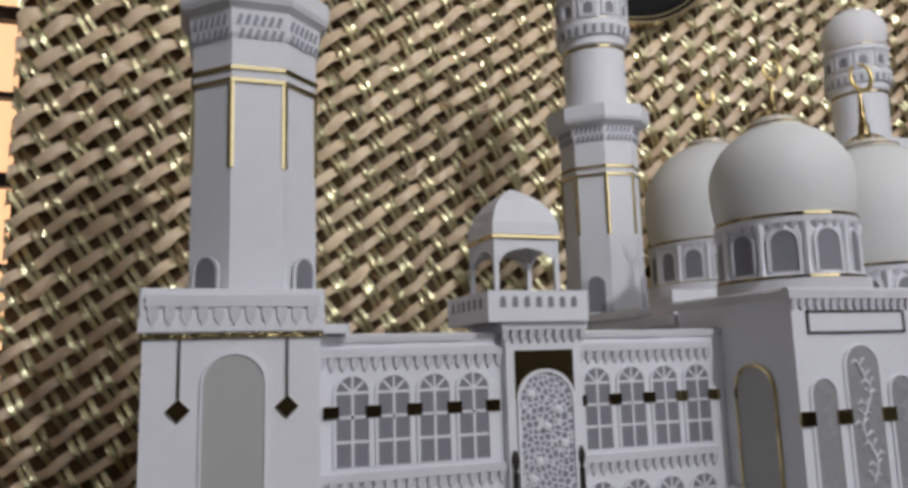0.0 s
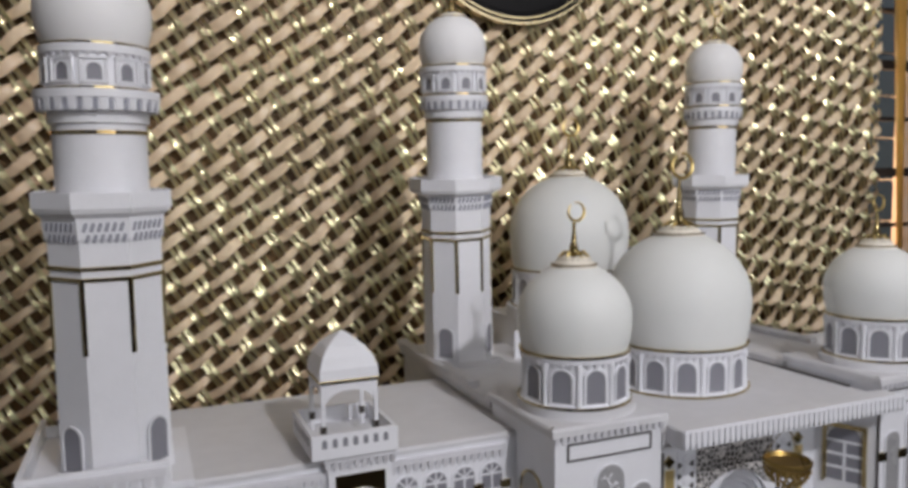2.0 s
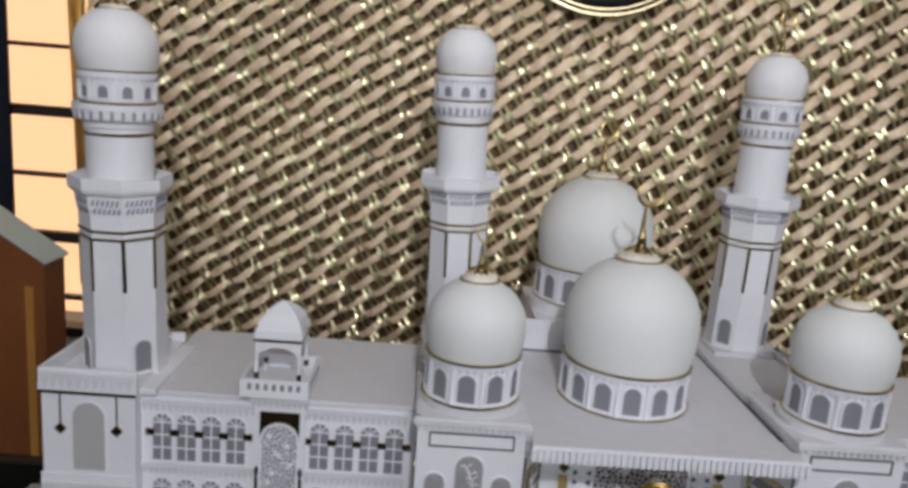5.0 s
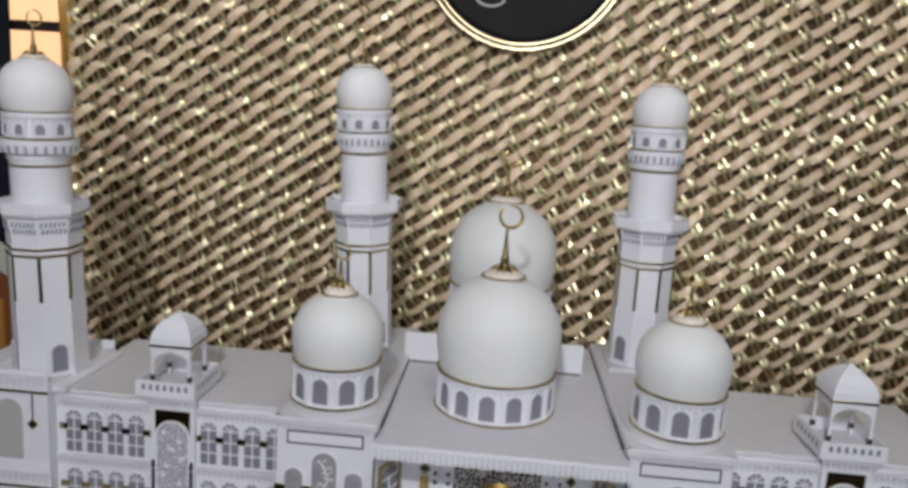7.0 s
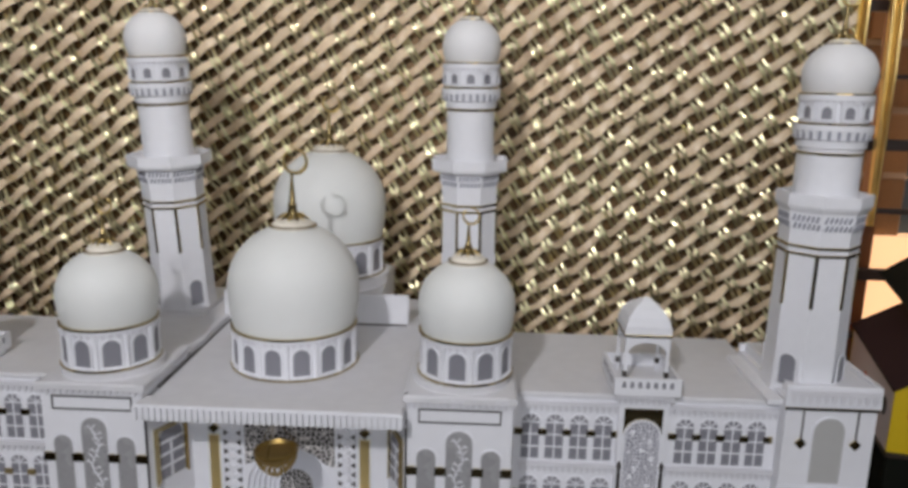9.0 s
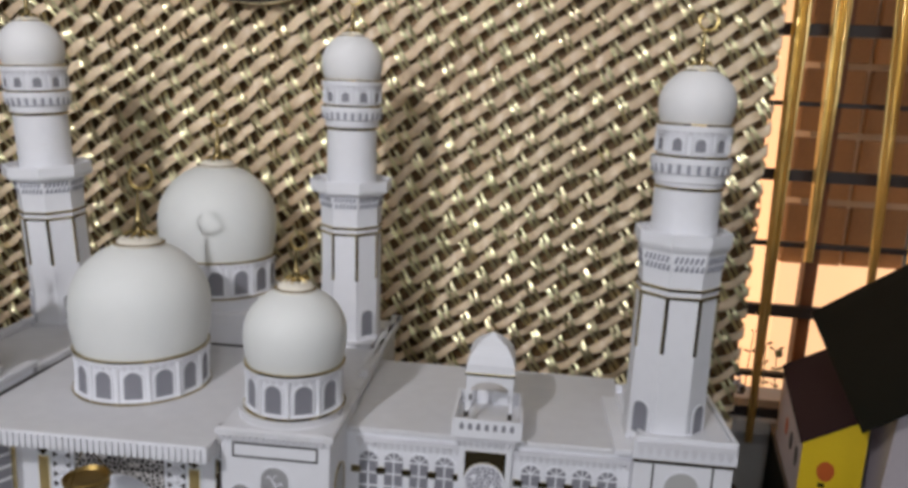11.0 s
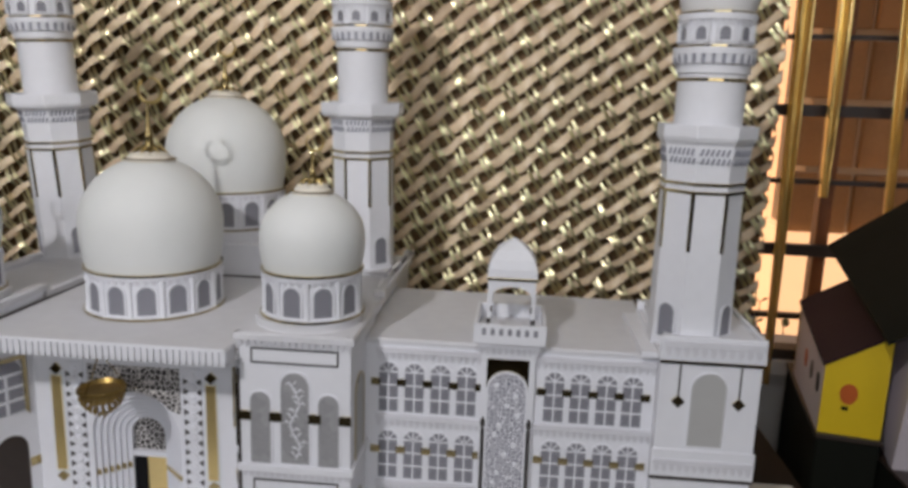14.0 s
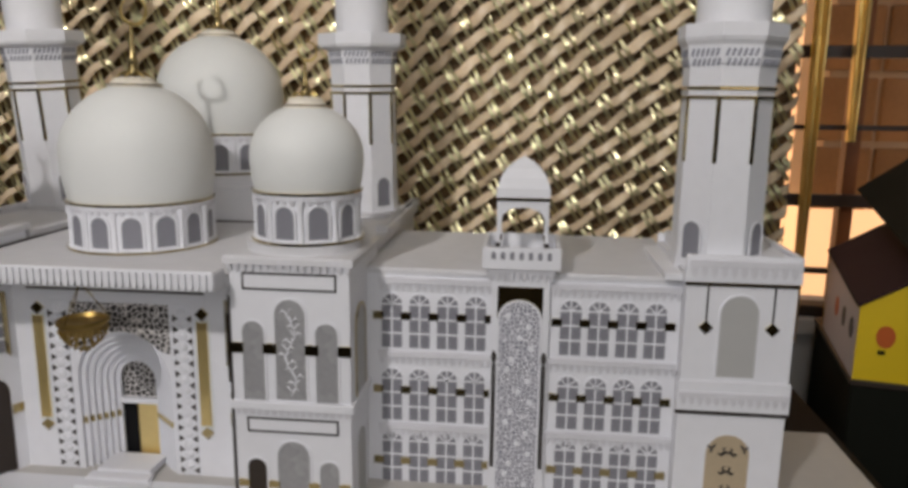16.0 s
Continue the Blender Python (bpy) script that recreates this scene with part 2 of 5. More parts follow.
    def band(self, inner, outer, frame_, depth, mat=0, closed=False):
        """The strip between two outlines, drawn out by depth."""
        n = len(inner)
        p = [frame_ @ Vector((x, y, z)) for z in (0, depth) for o in (inner, outer) for x, y in o]
        last = n if closed else n - 1
        for i in range(last):
            j = (i + 1) % n
            self.add([p[k] for k in (2 * n + i, 2 * n + j, 3 * n + j, 3 * n + i)], [(3, 2, 1, 0)], mat)
            self.add([p[k] for k in (i, j, 2 * n + j, 2 * n + i)], [(0, 1, 2, 3)], mat)
            self.add([p[k] for k in (n + i, n + j, 3 * n + j, 3 * n + i)], [(3, 2, 1, 0)], mat)

    def lathe(self, profile, x=0.0, y=0.0, n=32, mat=0, smooth=True, turn=0.0):
        """A turned form from (radius, height) pairs, bottom to top."""
        a = len(self.v)
        for r, z in profile:
            self.v += [(x + r * math.cos(turn + 2 * math.pi * i / n), y + r * math.sin(turn + 2 * math.pi * i / n), z) for i in range(n)]
        for k in range(len(profile) - 1):
            for i in range(n):
                j = (i + 1) % n
                self.face((a + k * n + i, a + k * n + j, a + k * n + n + j, a + k * n + n + i), mat, smooth)
        self.face([a + i for i in range(n - 1, -1, -1)], mat)
        self.face([a + (len(profile) - 1) * n + i for i in range(n)], mat)

    def tube(self, path, radius, n=8, mat=0):
        """A round rod along a path of points; radius may be a list."""
        a = len(self.v)
        path = [Vector(p) for p in path]
        for k, p in enumerate(path):
            d = (path[min(k + 1, len(path) - 1)] - path[max(k - 1, 0)]).normalized()
            u = d.cross(Vector((0.3, 1, 0.2))).normalized()
            w = d.cross(u)
            r = radius[k] if isinstance(radius, (list, tuple)) else radius
            self.v += [tuple(p + r * (math.cos(2 * math.pi * i / n) * u + math.sin(2 * math.pi * i / n) * w)) for i in range(n)]
        for k in range(len(path) - 1):
            for i in range(n):
                j = (i + 1) % n
                self.face((a + k * n + i, a + k * n + j, a + k * n + n + j, a + k * n + n + i), mat, True)
        self.face([a + i for i in range(n - 1, -1, -1)], mat)
        self.face([a + (len(path) - 1) * n + i for i in range(n)], mat)

    def mesh(self, name, mats):
        me = bpy.data.meshes.new(name)
        me.from_pydata(self.v, [], self.f)
        for m in mats if isinstance(mats, (list, tuple)) else [mats]:
            me.materials.append(m)
        me.polygons.foreach_set("material_index", self.m)
        me.polygons.foreach_set("use_smooth", self.s)
        me.update()
        bm = bmesh.new()
        bm.from_mesh(me)
        bmesh.ops.remove_doubles(bm, verts=bm.verts, dist=1e-6)
        bmesh.ops.recalc_face_normals(bm, faces=bm.faces)
        for e in bm.edges:
            if len(e.link_faces) == 2 and e.calc_face_angle() > 0.62:
                e.smooth = False
        bm.to_mesh(me)
        bm.free()
        return me


def part(name, shape, mats, parent, label=""):
    ob = new(name, shape.mesh(name, mats))
    ob.parent = parent
    return tagged(ob, label, "", "", "stuff" if name.startswith("frieze") else "")


def repeat(name, mesh_, parent, m=None):
    """Another piece on the same mesh."""
    ob = new(name, mesh_)
    ob.parent = parent
    if m is not None:
        ob.matrix_basis = m
    return ob


def thing(name, label, category, group="", kind="", at=(0, 0, 0)):
    ob = new(name)
    ob.location = at
    return tagged(ob, label, category, group, kind)


def structure(name, shape, mats, label, category):
    return tagged(new(name, shape.mesh(name, mats)), label, category, "", "structure")


def arch(w, h, n=10, pointed=0.0):
    """Outline of an arched opening of width w and height h, foot at 0, from the right foot round to the left one."""
    r = w / 2
    return [(r, 0)] + [(r * math.cos(math.pi * i / n), h - r + (r + pointed * r * math.sin(math.pi * i / n)) * math.sin(math.pi * i / n) - pointed * r * 0) for i in range(n + 1)] + [(-r, 0)]


def facing(x, y, z, turn=0.0):
    """A frame whose x runs along the wall, y up and z out of the wall; turn 0 faces the front (-y), 90 faces right (+x)."""
    return Matrix.Translation((x, y, z)) @ Matrix.Rotation(radians(turn), 4, "Z") @ Matrix.Rotation(radians(90), 4, "X")
# ---------------------------------------------------------------- the room
WALL_Y = 0.60
# the wall behind the model and all that hangs on it stand a little askew to the model
TURN = Matrix.Translation((-0.014, 0.466, 0)) @ Matrix.Rotation(radians(-2.5), 4, "Z") @ Matrix.Translation((0, -0.46, 0))
shell = Shape()
shell.box(-2.4, 2.4, -2.5, WALL_Y + 0.14, -0.1, 0.0)
structure("floor", shell, TILE, "dark brown glazed tile floor of the room", "floor")
shell = Shape()
shell.box(-2.4, 2.4, -2.5, WALL_Y + 0.14, 2.6, 2.7)
structure("ceiling", shell, CEILING, "plain white painted ceiling", "ceiling")
for name, box in (("wall_west", (-2.5, -2.4, -2.5, WALL_Y + 0.14, -0.1, 2.7)), ("wall_east", (2.4, 2.5, -2.5, WALL_Y + 0.14, -0.1, 2.7))):
    shell = Shape()
    shell.box(*box)
    structure(name, shell, PLASTER, "plain cream painted plaster wall", "wall")
# unseen wall, kept brown so that the gold foil reflects something dark
shell = Shape()
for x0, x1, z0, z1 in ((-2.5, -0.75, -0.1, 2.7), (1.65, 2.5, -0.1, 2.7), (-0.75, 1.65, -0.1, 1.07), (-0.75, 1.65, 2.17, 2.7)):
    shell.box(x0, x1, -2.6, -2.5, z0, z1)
structure("wall_south", shell, DIM_PLASTER, "unseen brown plaster wall with an opening for the fill light", "wall")
# made-up opening that frames the fill light
wide = thing("fill_opening", "unseen opening with a dark iron frame, added for the fill light", "window", "", "structure")
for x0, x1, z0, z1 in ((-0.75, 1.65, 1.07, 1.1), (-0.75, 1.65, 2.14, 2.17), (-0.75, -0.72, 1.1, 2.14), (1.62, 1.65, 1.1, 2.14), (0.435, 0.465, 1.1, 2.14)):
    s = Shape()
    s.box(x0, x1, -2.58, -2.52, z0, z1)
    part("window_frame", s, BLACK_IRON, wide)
# the wall with its two windows
WX0, WX1, WX2, WZ0, WZ1 = 0.60, 1.084, 1.02, 0.73, 1.53
shell = Shape()
for x0, x1, z0, z1 in ((-2.41, 2.43, -0.02, WZ0), (-2.41, 2.43, WZ1, 2.62), (-2.41, -WX2, WZ0, WZ1), (-WX0, WX0, WZ0, WZ1), (WX1, 2.43, WZ0, WZ1)):
    shell.box(x0, x1, WALL_Y, WALL_Y + 0.14, z0, z1)
structure("wall_north", shell, PLASTER, "cream plaster wall with two barred windows", "wall").matrix_basis = TURN


def barred_window(name, sign):
    win = thing(name, "barred window with dark iron frame and grille", "window", "barred windows", "structure")
    win.matrix_basis = TURN
    a, b = (WX0, WX1) if sign > 0 else (-WX2, -WX0)
    y0 = WALL_Y + 0.0
    for x0, x1, z0, z1 in ((a, a + 0.026, WZ0, WZ1), (b - 0.026, b, WZ0, WZ1), (a + 0.026, b - 0.026, WZ0, WZ0 + 0.02), (a + 0.026, b - 0.026, WZ1 - 0.026, WZ1)):
        s = Shape()
        s.box(x0, x1, y0 - 0.006, y0 + 0.03, z0, z1, c=0.002)
        part("window_frame", s, BLACK_IRON, win)
    z, heavy = 0.800, False
    while z < WZ1 - 0.03:
        s = Shape()
        t = 0.0085 if heavy else 0.0035
        s.box(a + 0.026, b - 0.026, y0 + 0.004, y0 + 0.02, z - t, z + t, c=0.001)
        part("grille_bar", s, BLACK_IRON, win)
        z, heavy = z + 0.104, not heavy
    if sign > 0:
        s = Shape()
        s.box(0.810, 0.829, y0 + 0.021, y0 + 0.045, WZ0 + 0.02, WZ1 - 0.026, c=0.001)
        part("mullion", s, RED_WOOD, win, "red-brown wooden mullion")
    s = Shape()
    s.box(a - 0.01, b + 0.01, y0 - 0.02, y0, WZ0 - 0.018, WZ0 + 0.004, c=0.002)
    part("window_sill", s, PLASTER, win)
    return win


barred_window("window_1", 1)
barred_window("window_2", -1)

# outdoors: a peach wall whose glow stands in for sunlight, and a brown block pier
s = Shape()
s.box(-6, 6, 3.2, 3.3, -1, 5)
structure("backdrop", s, PEACH, "peach wall outside the windows, glowing in place of sunlight", "outside wall")
s = Shape()
s.box(-6, 6, WALL_Y + 0.14, 3.2, -0.2, -0.1)
structure("ground", s, BOARD, "plain paved yard outside the windows", "ground")
# added to carry the pier; its glow also stands in for sunlight
low = thing("garden_wall", "low peach garden wall under the pier, glowing in place of sunlight", "wall")
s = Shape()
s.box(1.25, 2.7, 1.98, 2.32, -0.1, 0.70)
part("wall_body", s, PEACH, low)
pier = thing("block_pier", "brown block masonry pier with pale joints outdoors", "masonry")
s = Shape()
s.box(1.305, 1.66, 2.02, 2.3, 0.70, 3.0)
part("mortar_core", s, MORTAR, pier)
block = Shape()
block.box(-0.096, 0.096, 0, 0.04, -0.1, 0.1, c=0.006)
block_mesh = block.mesh("block", BRICK)
for row in range(8):
    for k in range(2):
        repeat("block", block_mesh, pier, pose(1.355 + 0.205 * k, 2.0 + 0.003 * ((row * 7 + k * 3) % 4), 0.80 + 0.222 * row))

shut = thing("steel_shutter", "blue-grey ribbed steel shutter beside the pier outdoors", "shutter")
for k in range(16):
    s = Shape()
    s.box(1.665, 2.9, 2.06, 2.09, -0.1 + 0.2 * k, 0.095 + 0.2 * k, c=0.012)
    part("slat", s, STEEL, shut)

# gold satin drapes tied beside each window
def drape(name, x_top, x_low, z_low, width, seed):
    rnd = random.Random(seed)
    ob = thing(name, "narrow hanging gold satin curtain strip, gathered in folds", "curtain", "gold curtain strips")
    ob.matrix_basis = TURN
    s = Shape()
    n, m = 26, 36
    pts = []
    for k in range(n + 1):
        f = k / n
        z = 1.62 + (z_low - 1.62) * f
        x = x_top + (x_low - x_top) * f
        w = width * (1 - 0.6 * f ** 1.5)
        pts += [(x + w * (i / m - 0.5), 0.572 + (0.0035 * math.sin(i / m * 19 + seed + 2.2 * f) + 0.0025 * math.sin(i / m * 31 + 3 * seed - 1.4 * f)) * (1 - 0.4 * f) + 0.0006 * rnd.random(), z) for i in range(m + 1)]
    back = [(x, y + 0.0015, z) for x, y, z in pts]
    quads = [(k * (m + 1) + i, k * (m + 1) + i + 1, (k + 1) * (m + 1) + i + 1, (k + 1) * (m + 1) + i) for k in range(n) for i in range(m)]
    s.add(pts + back, quads + [tuple(i + len(pts) for i in reversed(q)) for q in quads], 0, True)
    part("cloth", s, SATIN, ob)
    for e in (-0.3, 0.3):
        s = Shape()
        s.tube([(x_top + e * width, 0.577 + 0.0085 * math.cos(a), 1.625 + 0.0085 * math.sin(a)) for a in [k * math.pi / 8 for k in range(17)]], 0.0012, 6)
        part("curtain_ring", s, BRIGHT_GOLD, ob)
    return ob


for k, (a, b, low, w) in enumerate(((0.740, 0.748, 0.70, 0.026), (0.793, 0.797, 0.99, 0.03), (0.862, 0.888, 0.92, 0.024), (0.878, 0.890, 0.80, 0.007), (0.911, 0.941, 0.86, 0.012))):
    drape("curtain_strip", a, b, low, w, k)
for k, (a, b, low, w) in enumerate(((-0.772, -0.758, 0.80, 0.026), (-0.785, -0.762, 0.86, 0.012))):
    drape("curtain_strip", a, b, low, w, 20 + k)

# curtain rail above each window
for sign in (1, -1):
    rail = thing("curtain_rail", "slim gold metal curtain rail on the wall", "curtain rail", "curtain rails")
    rail.matrix_basis = TURN
    s = Shape()
    s.tube([(sign * 0.56, 0.577, 1.625), (sign * 1.2, 0.577, 1.625)], 0.006, 10)
    part("rod", s, BRIGHT_GOLD, rail)
    for x in (0.58, 1.18):
        s = Shape()
        s.box(sign * x - 0.005, sign * x + 0.005, 0.577, WALL_Y, 1.62, 1.63)
        part("bracket", s, BRIGHT_GOLD, rail)

# dark curtain on the wall beyond the narrow window
dark = thing("dark_curtain", "dark navy cloth curtain hanging beside the narrow window", "curtain")
dark.matrix_basis = TURN
s = Shape()
n = 60
line = [(-1.354 + 0.474 * i / n, 0.578 + 0.012 * math.sin(i * 0.55) * (0 if i == n else 1)) for i in range(n + 1)]
pts = [(x, y, z) for z in (0.06, 1.62) for x, y in line] + [(x, y + 0.004, z) for z in (0.06, 1.62) for x, y in line]
m = n + 1
s.add(pts, [(i, i + 1, m + i + 1, m + i) for i in range(n)] + [(2 * m + i + 1, 2 * m + i, 3 * m + i, 3 * m + i + 1) for i in range(n)], 0, True)
part("cloth", s, NAVY, dark)
for k in range(8):
    s = Shape()
    x = -1.334 + 0.062 * k
    s.tube([(x, 0.585 + 0.009 * math.cos(a), 1.625 + 0.009 * math.sin(a)) for a in [j * math.pi / 6 for j in range(13)]], 0.0015, 6)
    part("curtain_ring", s, BRIGHT_GOLD, dark)

# lamp fittings
fit_ = thing("pendant_lamp", "round white pendant lamp hanging from the ceiling", "lamp")
s = Shape()
s.lathe([(0.05, 0), (0.07, 0.01), (0.07, 0.03), (0.05, 0.05)], n=24)
o = part("base", s, CEILING, fit_)
fit_.matrix_basis = pose(LAMP[0], LAMP[1] - 0.02, 2.6, 180, 0, 0)
s = Shape()
STEM = 2.6 - LAMP[2]
s.lathe([(0.006, 0.05), (0.006, STEM - 0.08)], n=12)
part("stem", s, BLACK_IRON, fit_)
s = Shape()
s.lathe([(0.015, STEM - 0.085), (0.055, STEM - 0.07), (0.06, STEM - 0.055), (0.05, STEM - 0.045)], n=24)
part("shade", s, CEILING, fit_)
# invented fitting that goes with the overhead fill
fit_ = thing("ceiling_fill_fitting", "unseen round white fitting added for the ceiling fill light", "lamp")
fit_.location = (0.3, -0.9, 2.57)
s = Shape()
s.lathe([(0.15, 0.0), (0.17, 0.01), (0.17, 0.03)], n=32)
part("body", s, CEILING, fit_)

# ---------------------------------------------------------------- the woven gold panel
PX0, PX1, PZ0, PZ1, PY = -0.692, 0.690, 0.60, 1.80, 0.460
panel = thing("woven_panel", "woven champagne ribbon and gold foil panel", "decor panel")
panel.matrix_basis = TURN
s = Shape()
s.box(PX0, PX1, PY + 0.018, PY + 0.034, PZ0, PZ1)
part("backing_board", s, BACKING, panel)
for z in (0.7, 1.7):
    s = Shape()
    s.box(PX0 + 0.1, PX1 - 0.1, PY + 0.034, WALL_Y, z, z + 0.04)
    part("wall_batten", s, DARK_WOOD, panel)
ANGLE, PITCH, WEFT = radians(32.5), 0.0228, 0.0250
ux, uz = math.cos(ANGLE), math.sin(ANGLE)
MX, MZ = (PX0 + PX1) / 2, (PZ0 + PZ1) / 2


def spans(dx, dz, ox, oz):
    """The stretch of the line (ox, oz) + t (dx, dz) inside the panel."""
    lo, hi = -9.0, 9.0
    for o, d, a, b in ((ox, dx, PX0, PX1), (oz, dz, PZ0, PZ1)):
        t0, t1 = sorted(((a - o) / d, (b - o) / d))
        lo, hi = max(lo, t0), min(hi, t1)
    return lo, hi


def ribbon(index):
    """A wide ribbon that weaves over and under the foil strips."""
    rnd = random.Random(index)
    ox, oz = MX - uz * PITCH * index, MZ + ux * PITCH * index
    lo, hi = spans(ux, uz, ox, oz)
    if hi - lo < 0.03:
        return
    lo, hi = lo - 0.014, hi + 0.014
    s = Shape()
    step, ph = 0.0036, rnd.uniform(-0.3, 0.3)
    wob = rnd.uniform(0, 9)
    n = int((hi - lo) / step)
    rows, pts = 5, []
    for k in range(n + 1):
        t = lo + (hi - lo) * k / n
        wave = math.cos(math.pi * (t / WEFT + index) + ph)
        wave = wave * (1.45 - 0.45 * wave * wave)
        px, pz = ox + ux * t, oz + uz * t
        loose = 0.5 * max(0.0, noise.noise((px * 3.4 + 4, pz * 3.4, 2.5)) - 0.12) + 0.3 * math.exp(-((px - 0.16) ** 2 + (pz - 1.2) ** 2) / 0.04)
        side = 0.0012 * math.sin(t * 23 + wob) + 0.0026 * noise.noise((t * 30, index * 0.7, 0)) + (0.0012 + 0.003 * loose) * math.sin(math.pi * (t / WEFT + index))
        half = 0.0065 - 0.0012 * min(1.0, max(0.0, (1.2 - pz) / 0.25)) + 0.001 * loose + 0.0002 * wave + 0.0014 * noise.noise((t * 26, index * 1.3, 5))
        twist = (0.75 + 0.5 * wave) * noise.noise((t * 21, index * 2.1, 9)) + 0.12
        for r in range(rows):
            c = (r / (rows - 1) - 0.5) * 2
            q = side + c * half
            y = PY - 0.0030 * wave + 0.0005 * c * c + c * twist * 0.006
            pts.append((min(max(ox + ux * t - uz * q, PX0), PX1), y, min(max(oz + uz * t + ux * q, PZ0), PZ1)))
    back = [(x, y + 0.0011, z) for x, y, z in pts]
    quads = [(k * rows + r, k * rows + r + 1, (k + 1) * rows + r + 1, (k + 1) * rows + r) for k in range(n) for r in range(rows - 1)]
    rim = [(k * rows + e, (k + 1) * rows + e, (k + 1) * rows + e + len(pts), k * rows + e + len(pts)) for k in range(n) for e in (0, rows - 1)]
    s.add(pts + back, quads + rim, 0, True)
    me = bpy.data.meshes.new("ribbon")
    me.from_pydata(s.v, [], s.f)
    me.materials.append(RIBBON)
    me.polygons.foreach_set("use_smooth", s.s)
    repeat("ribbon", me, panel)


def foil(index, offset):
    """A creased strip of gold foil that passes over and under the ribbons."""
    rnd = random.Random(1000 + index * 3 + round(offset * 1000))
    ox, oz = MX + ux * (WEFT * index + offset), MZ + uz * (WEFT * index + offset)
    lo, hi = spans(-uz, ux, ox, oz)
    if hi - lo < 0.03:
        return
    n = int((hi - lo) / 0.0038)
    pts, rows, seed = [], 5, index * 3.3 + offset * 700
    creases = [rnd.uniform(0.5, 1.0) * (1 if r % 2 else -1) for r in range(rows)]
    for k in range(n + 1):
        t = lo + (hi - lo) * k / n
        wave = math.cos(math.pi * (t / PITCH + index))
        twist = 1.15 * noise.noise((t * 34, seed, 1))
        half = 0.0029 + 0.0009 * noise.noise((t * 30, seed, 3))
        side = 0.0022 * noise.noise((t * 24, seed * 1.7, 7))
        for r in range(rows):
            c = (r / (rows - 1) - 0.5) * 2 + 0.07 * noise.noise((t * 50, seed, r * 5.1))
            q = side + c * half * math.cos(twist)
            y = PY + 0.0010 + 0.0032 * wave + c * half * math.sin(twist) + 0.0004 * creases[r] * (0.7 + noise.noise((t * 17, seed, r * 2.7)))
            pts.append((min(max(ox - uz * t + ux * q, PX0), PX1), y, min(max(oz + ux * t + uz * q, PZ0), PZ1)))
    me = bpy.data.meshes.new("foil_strip")
    back = [(x, y + 0.0006, z) for x, y, z in pts]
    quads = [(k * rows + r, k * rows + r + 1, (k + 1) * rows + r + 1, (k + 1) * rows + r) for k in range(n) for r in range(rows - 1)]
    rim = [(k * rows + e, (k + 1) * rows + e, (k + 1) * rows + e + len(pts), k * rows + e + len(pts)) for k in range(n) for e in (0, rows - 1)]
    me.from_pydata(pts + back, [], quads + rim)
    me.materials.append(FOIL)
    repeat("foil_strip", me, panel)


for k in range(-42, 43):
    ribbon(k)
for k in range(-38, 39):
    for d in (-0.0043, 0.0043):
        foil(k, d)

# the round black plate on the panel
plate = thing("wall_plate", "round black wall plate with a double gold rim", "wall plate")
plate.matrix_basis = TURN @ facing(0.011, PY - 0.012, 1.457)
s = Shape()
s.lathe([(0.135, 0.0), (0.138, 0.008), (0.13, 0.010)], n=72)
part("face", s, BLACK, plate)
for r0, r1, h in ((0.1450, 0.148, 0.016), (0.1380, 0.1402, 0.013)):
    s = Shape()
    n = 96
    ring = [[(r * math.cos(2 * math.pi * i / n), r * math.sin(2 * math.pi * i / n)) for i in range(n)] for r in (r0, r1)]
    s.band(ring[0], ring[1], Matrix.Identity(4), h, closed=True)
    part("rim", s, PALE_GOLD, plate)
s = Shape()
s.lathe([(0.1458, 0.0), (0.1458, 0.006)], n=72)
part("gap_ring", s, BLACK, plate)
s = Shape()
s.tube([(-0.045 + 0.02 * math.cos(a), -0.078 + 0.011 * math.sin(a), 0.0115) for a in [k * 0.35 for k in range(9, 19)]], 0.0018, 6)
part("painted_stroke", s, MARK, plate)

# ---------------------------------------------------------------- table and base board
table = thing("table", "long dark stained wooden table under the model", "table")
s = Shape()
s.box(-0.655, 0.685, -0.36, 0.42, 0.665, 0.697, c=0.004)
part("tabletop", s, POLISHED_WOOD, table)
for x in (-0.61, 0.64):
    for y in (-0.3, 0.34):
        s = Shape()
        s.box(x - 0.03, x + 0.03, y - 0.03, y + 0.03, 0, 0.665, c=0.003)
        part("leg", s, DARK_WOOD, table)
# ---------------------------------------------------------------- the mosque model
C, ZB = 0.006, 0.712
mosque = thing("mosque_model", "white card model of a domed mosque with gold trim", "architectural model")
s = Shape()
s.box(-0.65, 0.662, -0.112, 0.21, 0.697, ZB, c=0.002)
s.box(-0.26, 0.27, 0.211, 0.36, 0.697, ZB - 0.001)
part("base_board", s, BOARD, mosque, "pale grey base board")


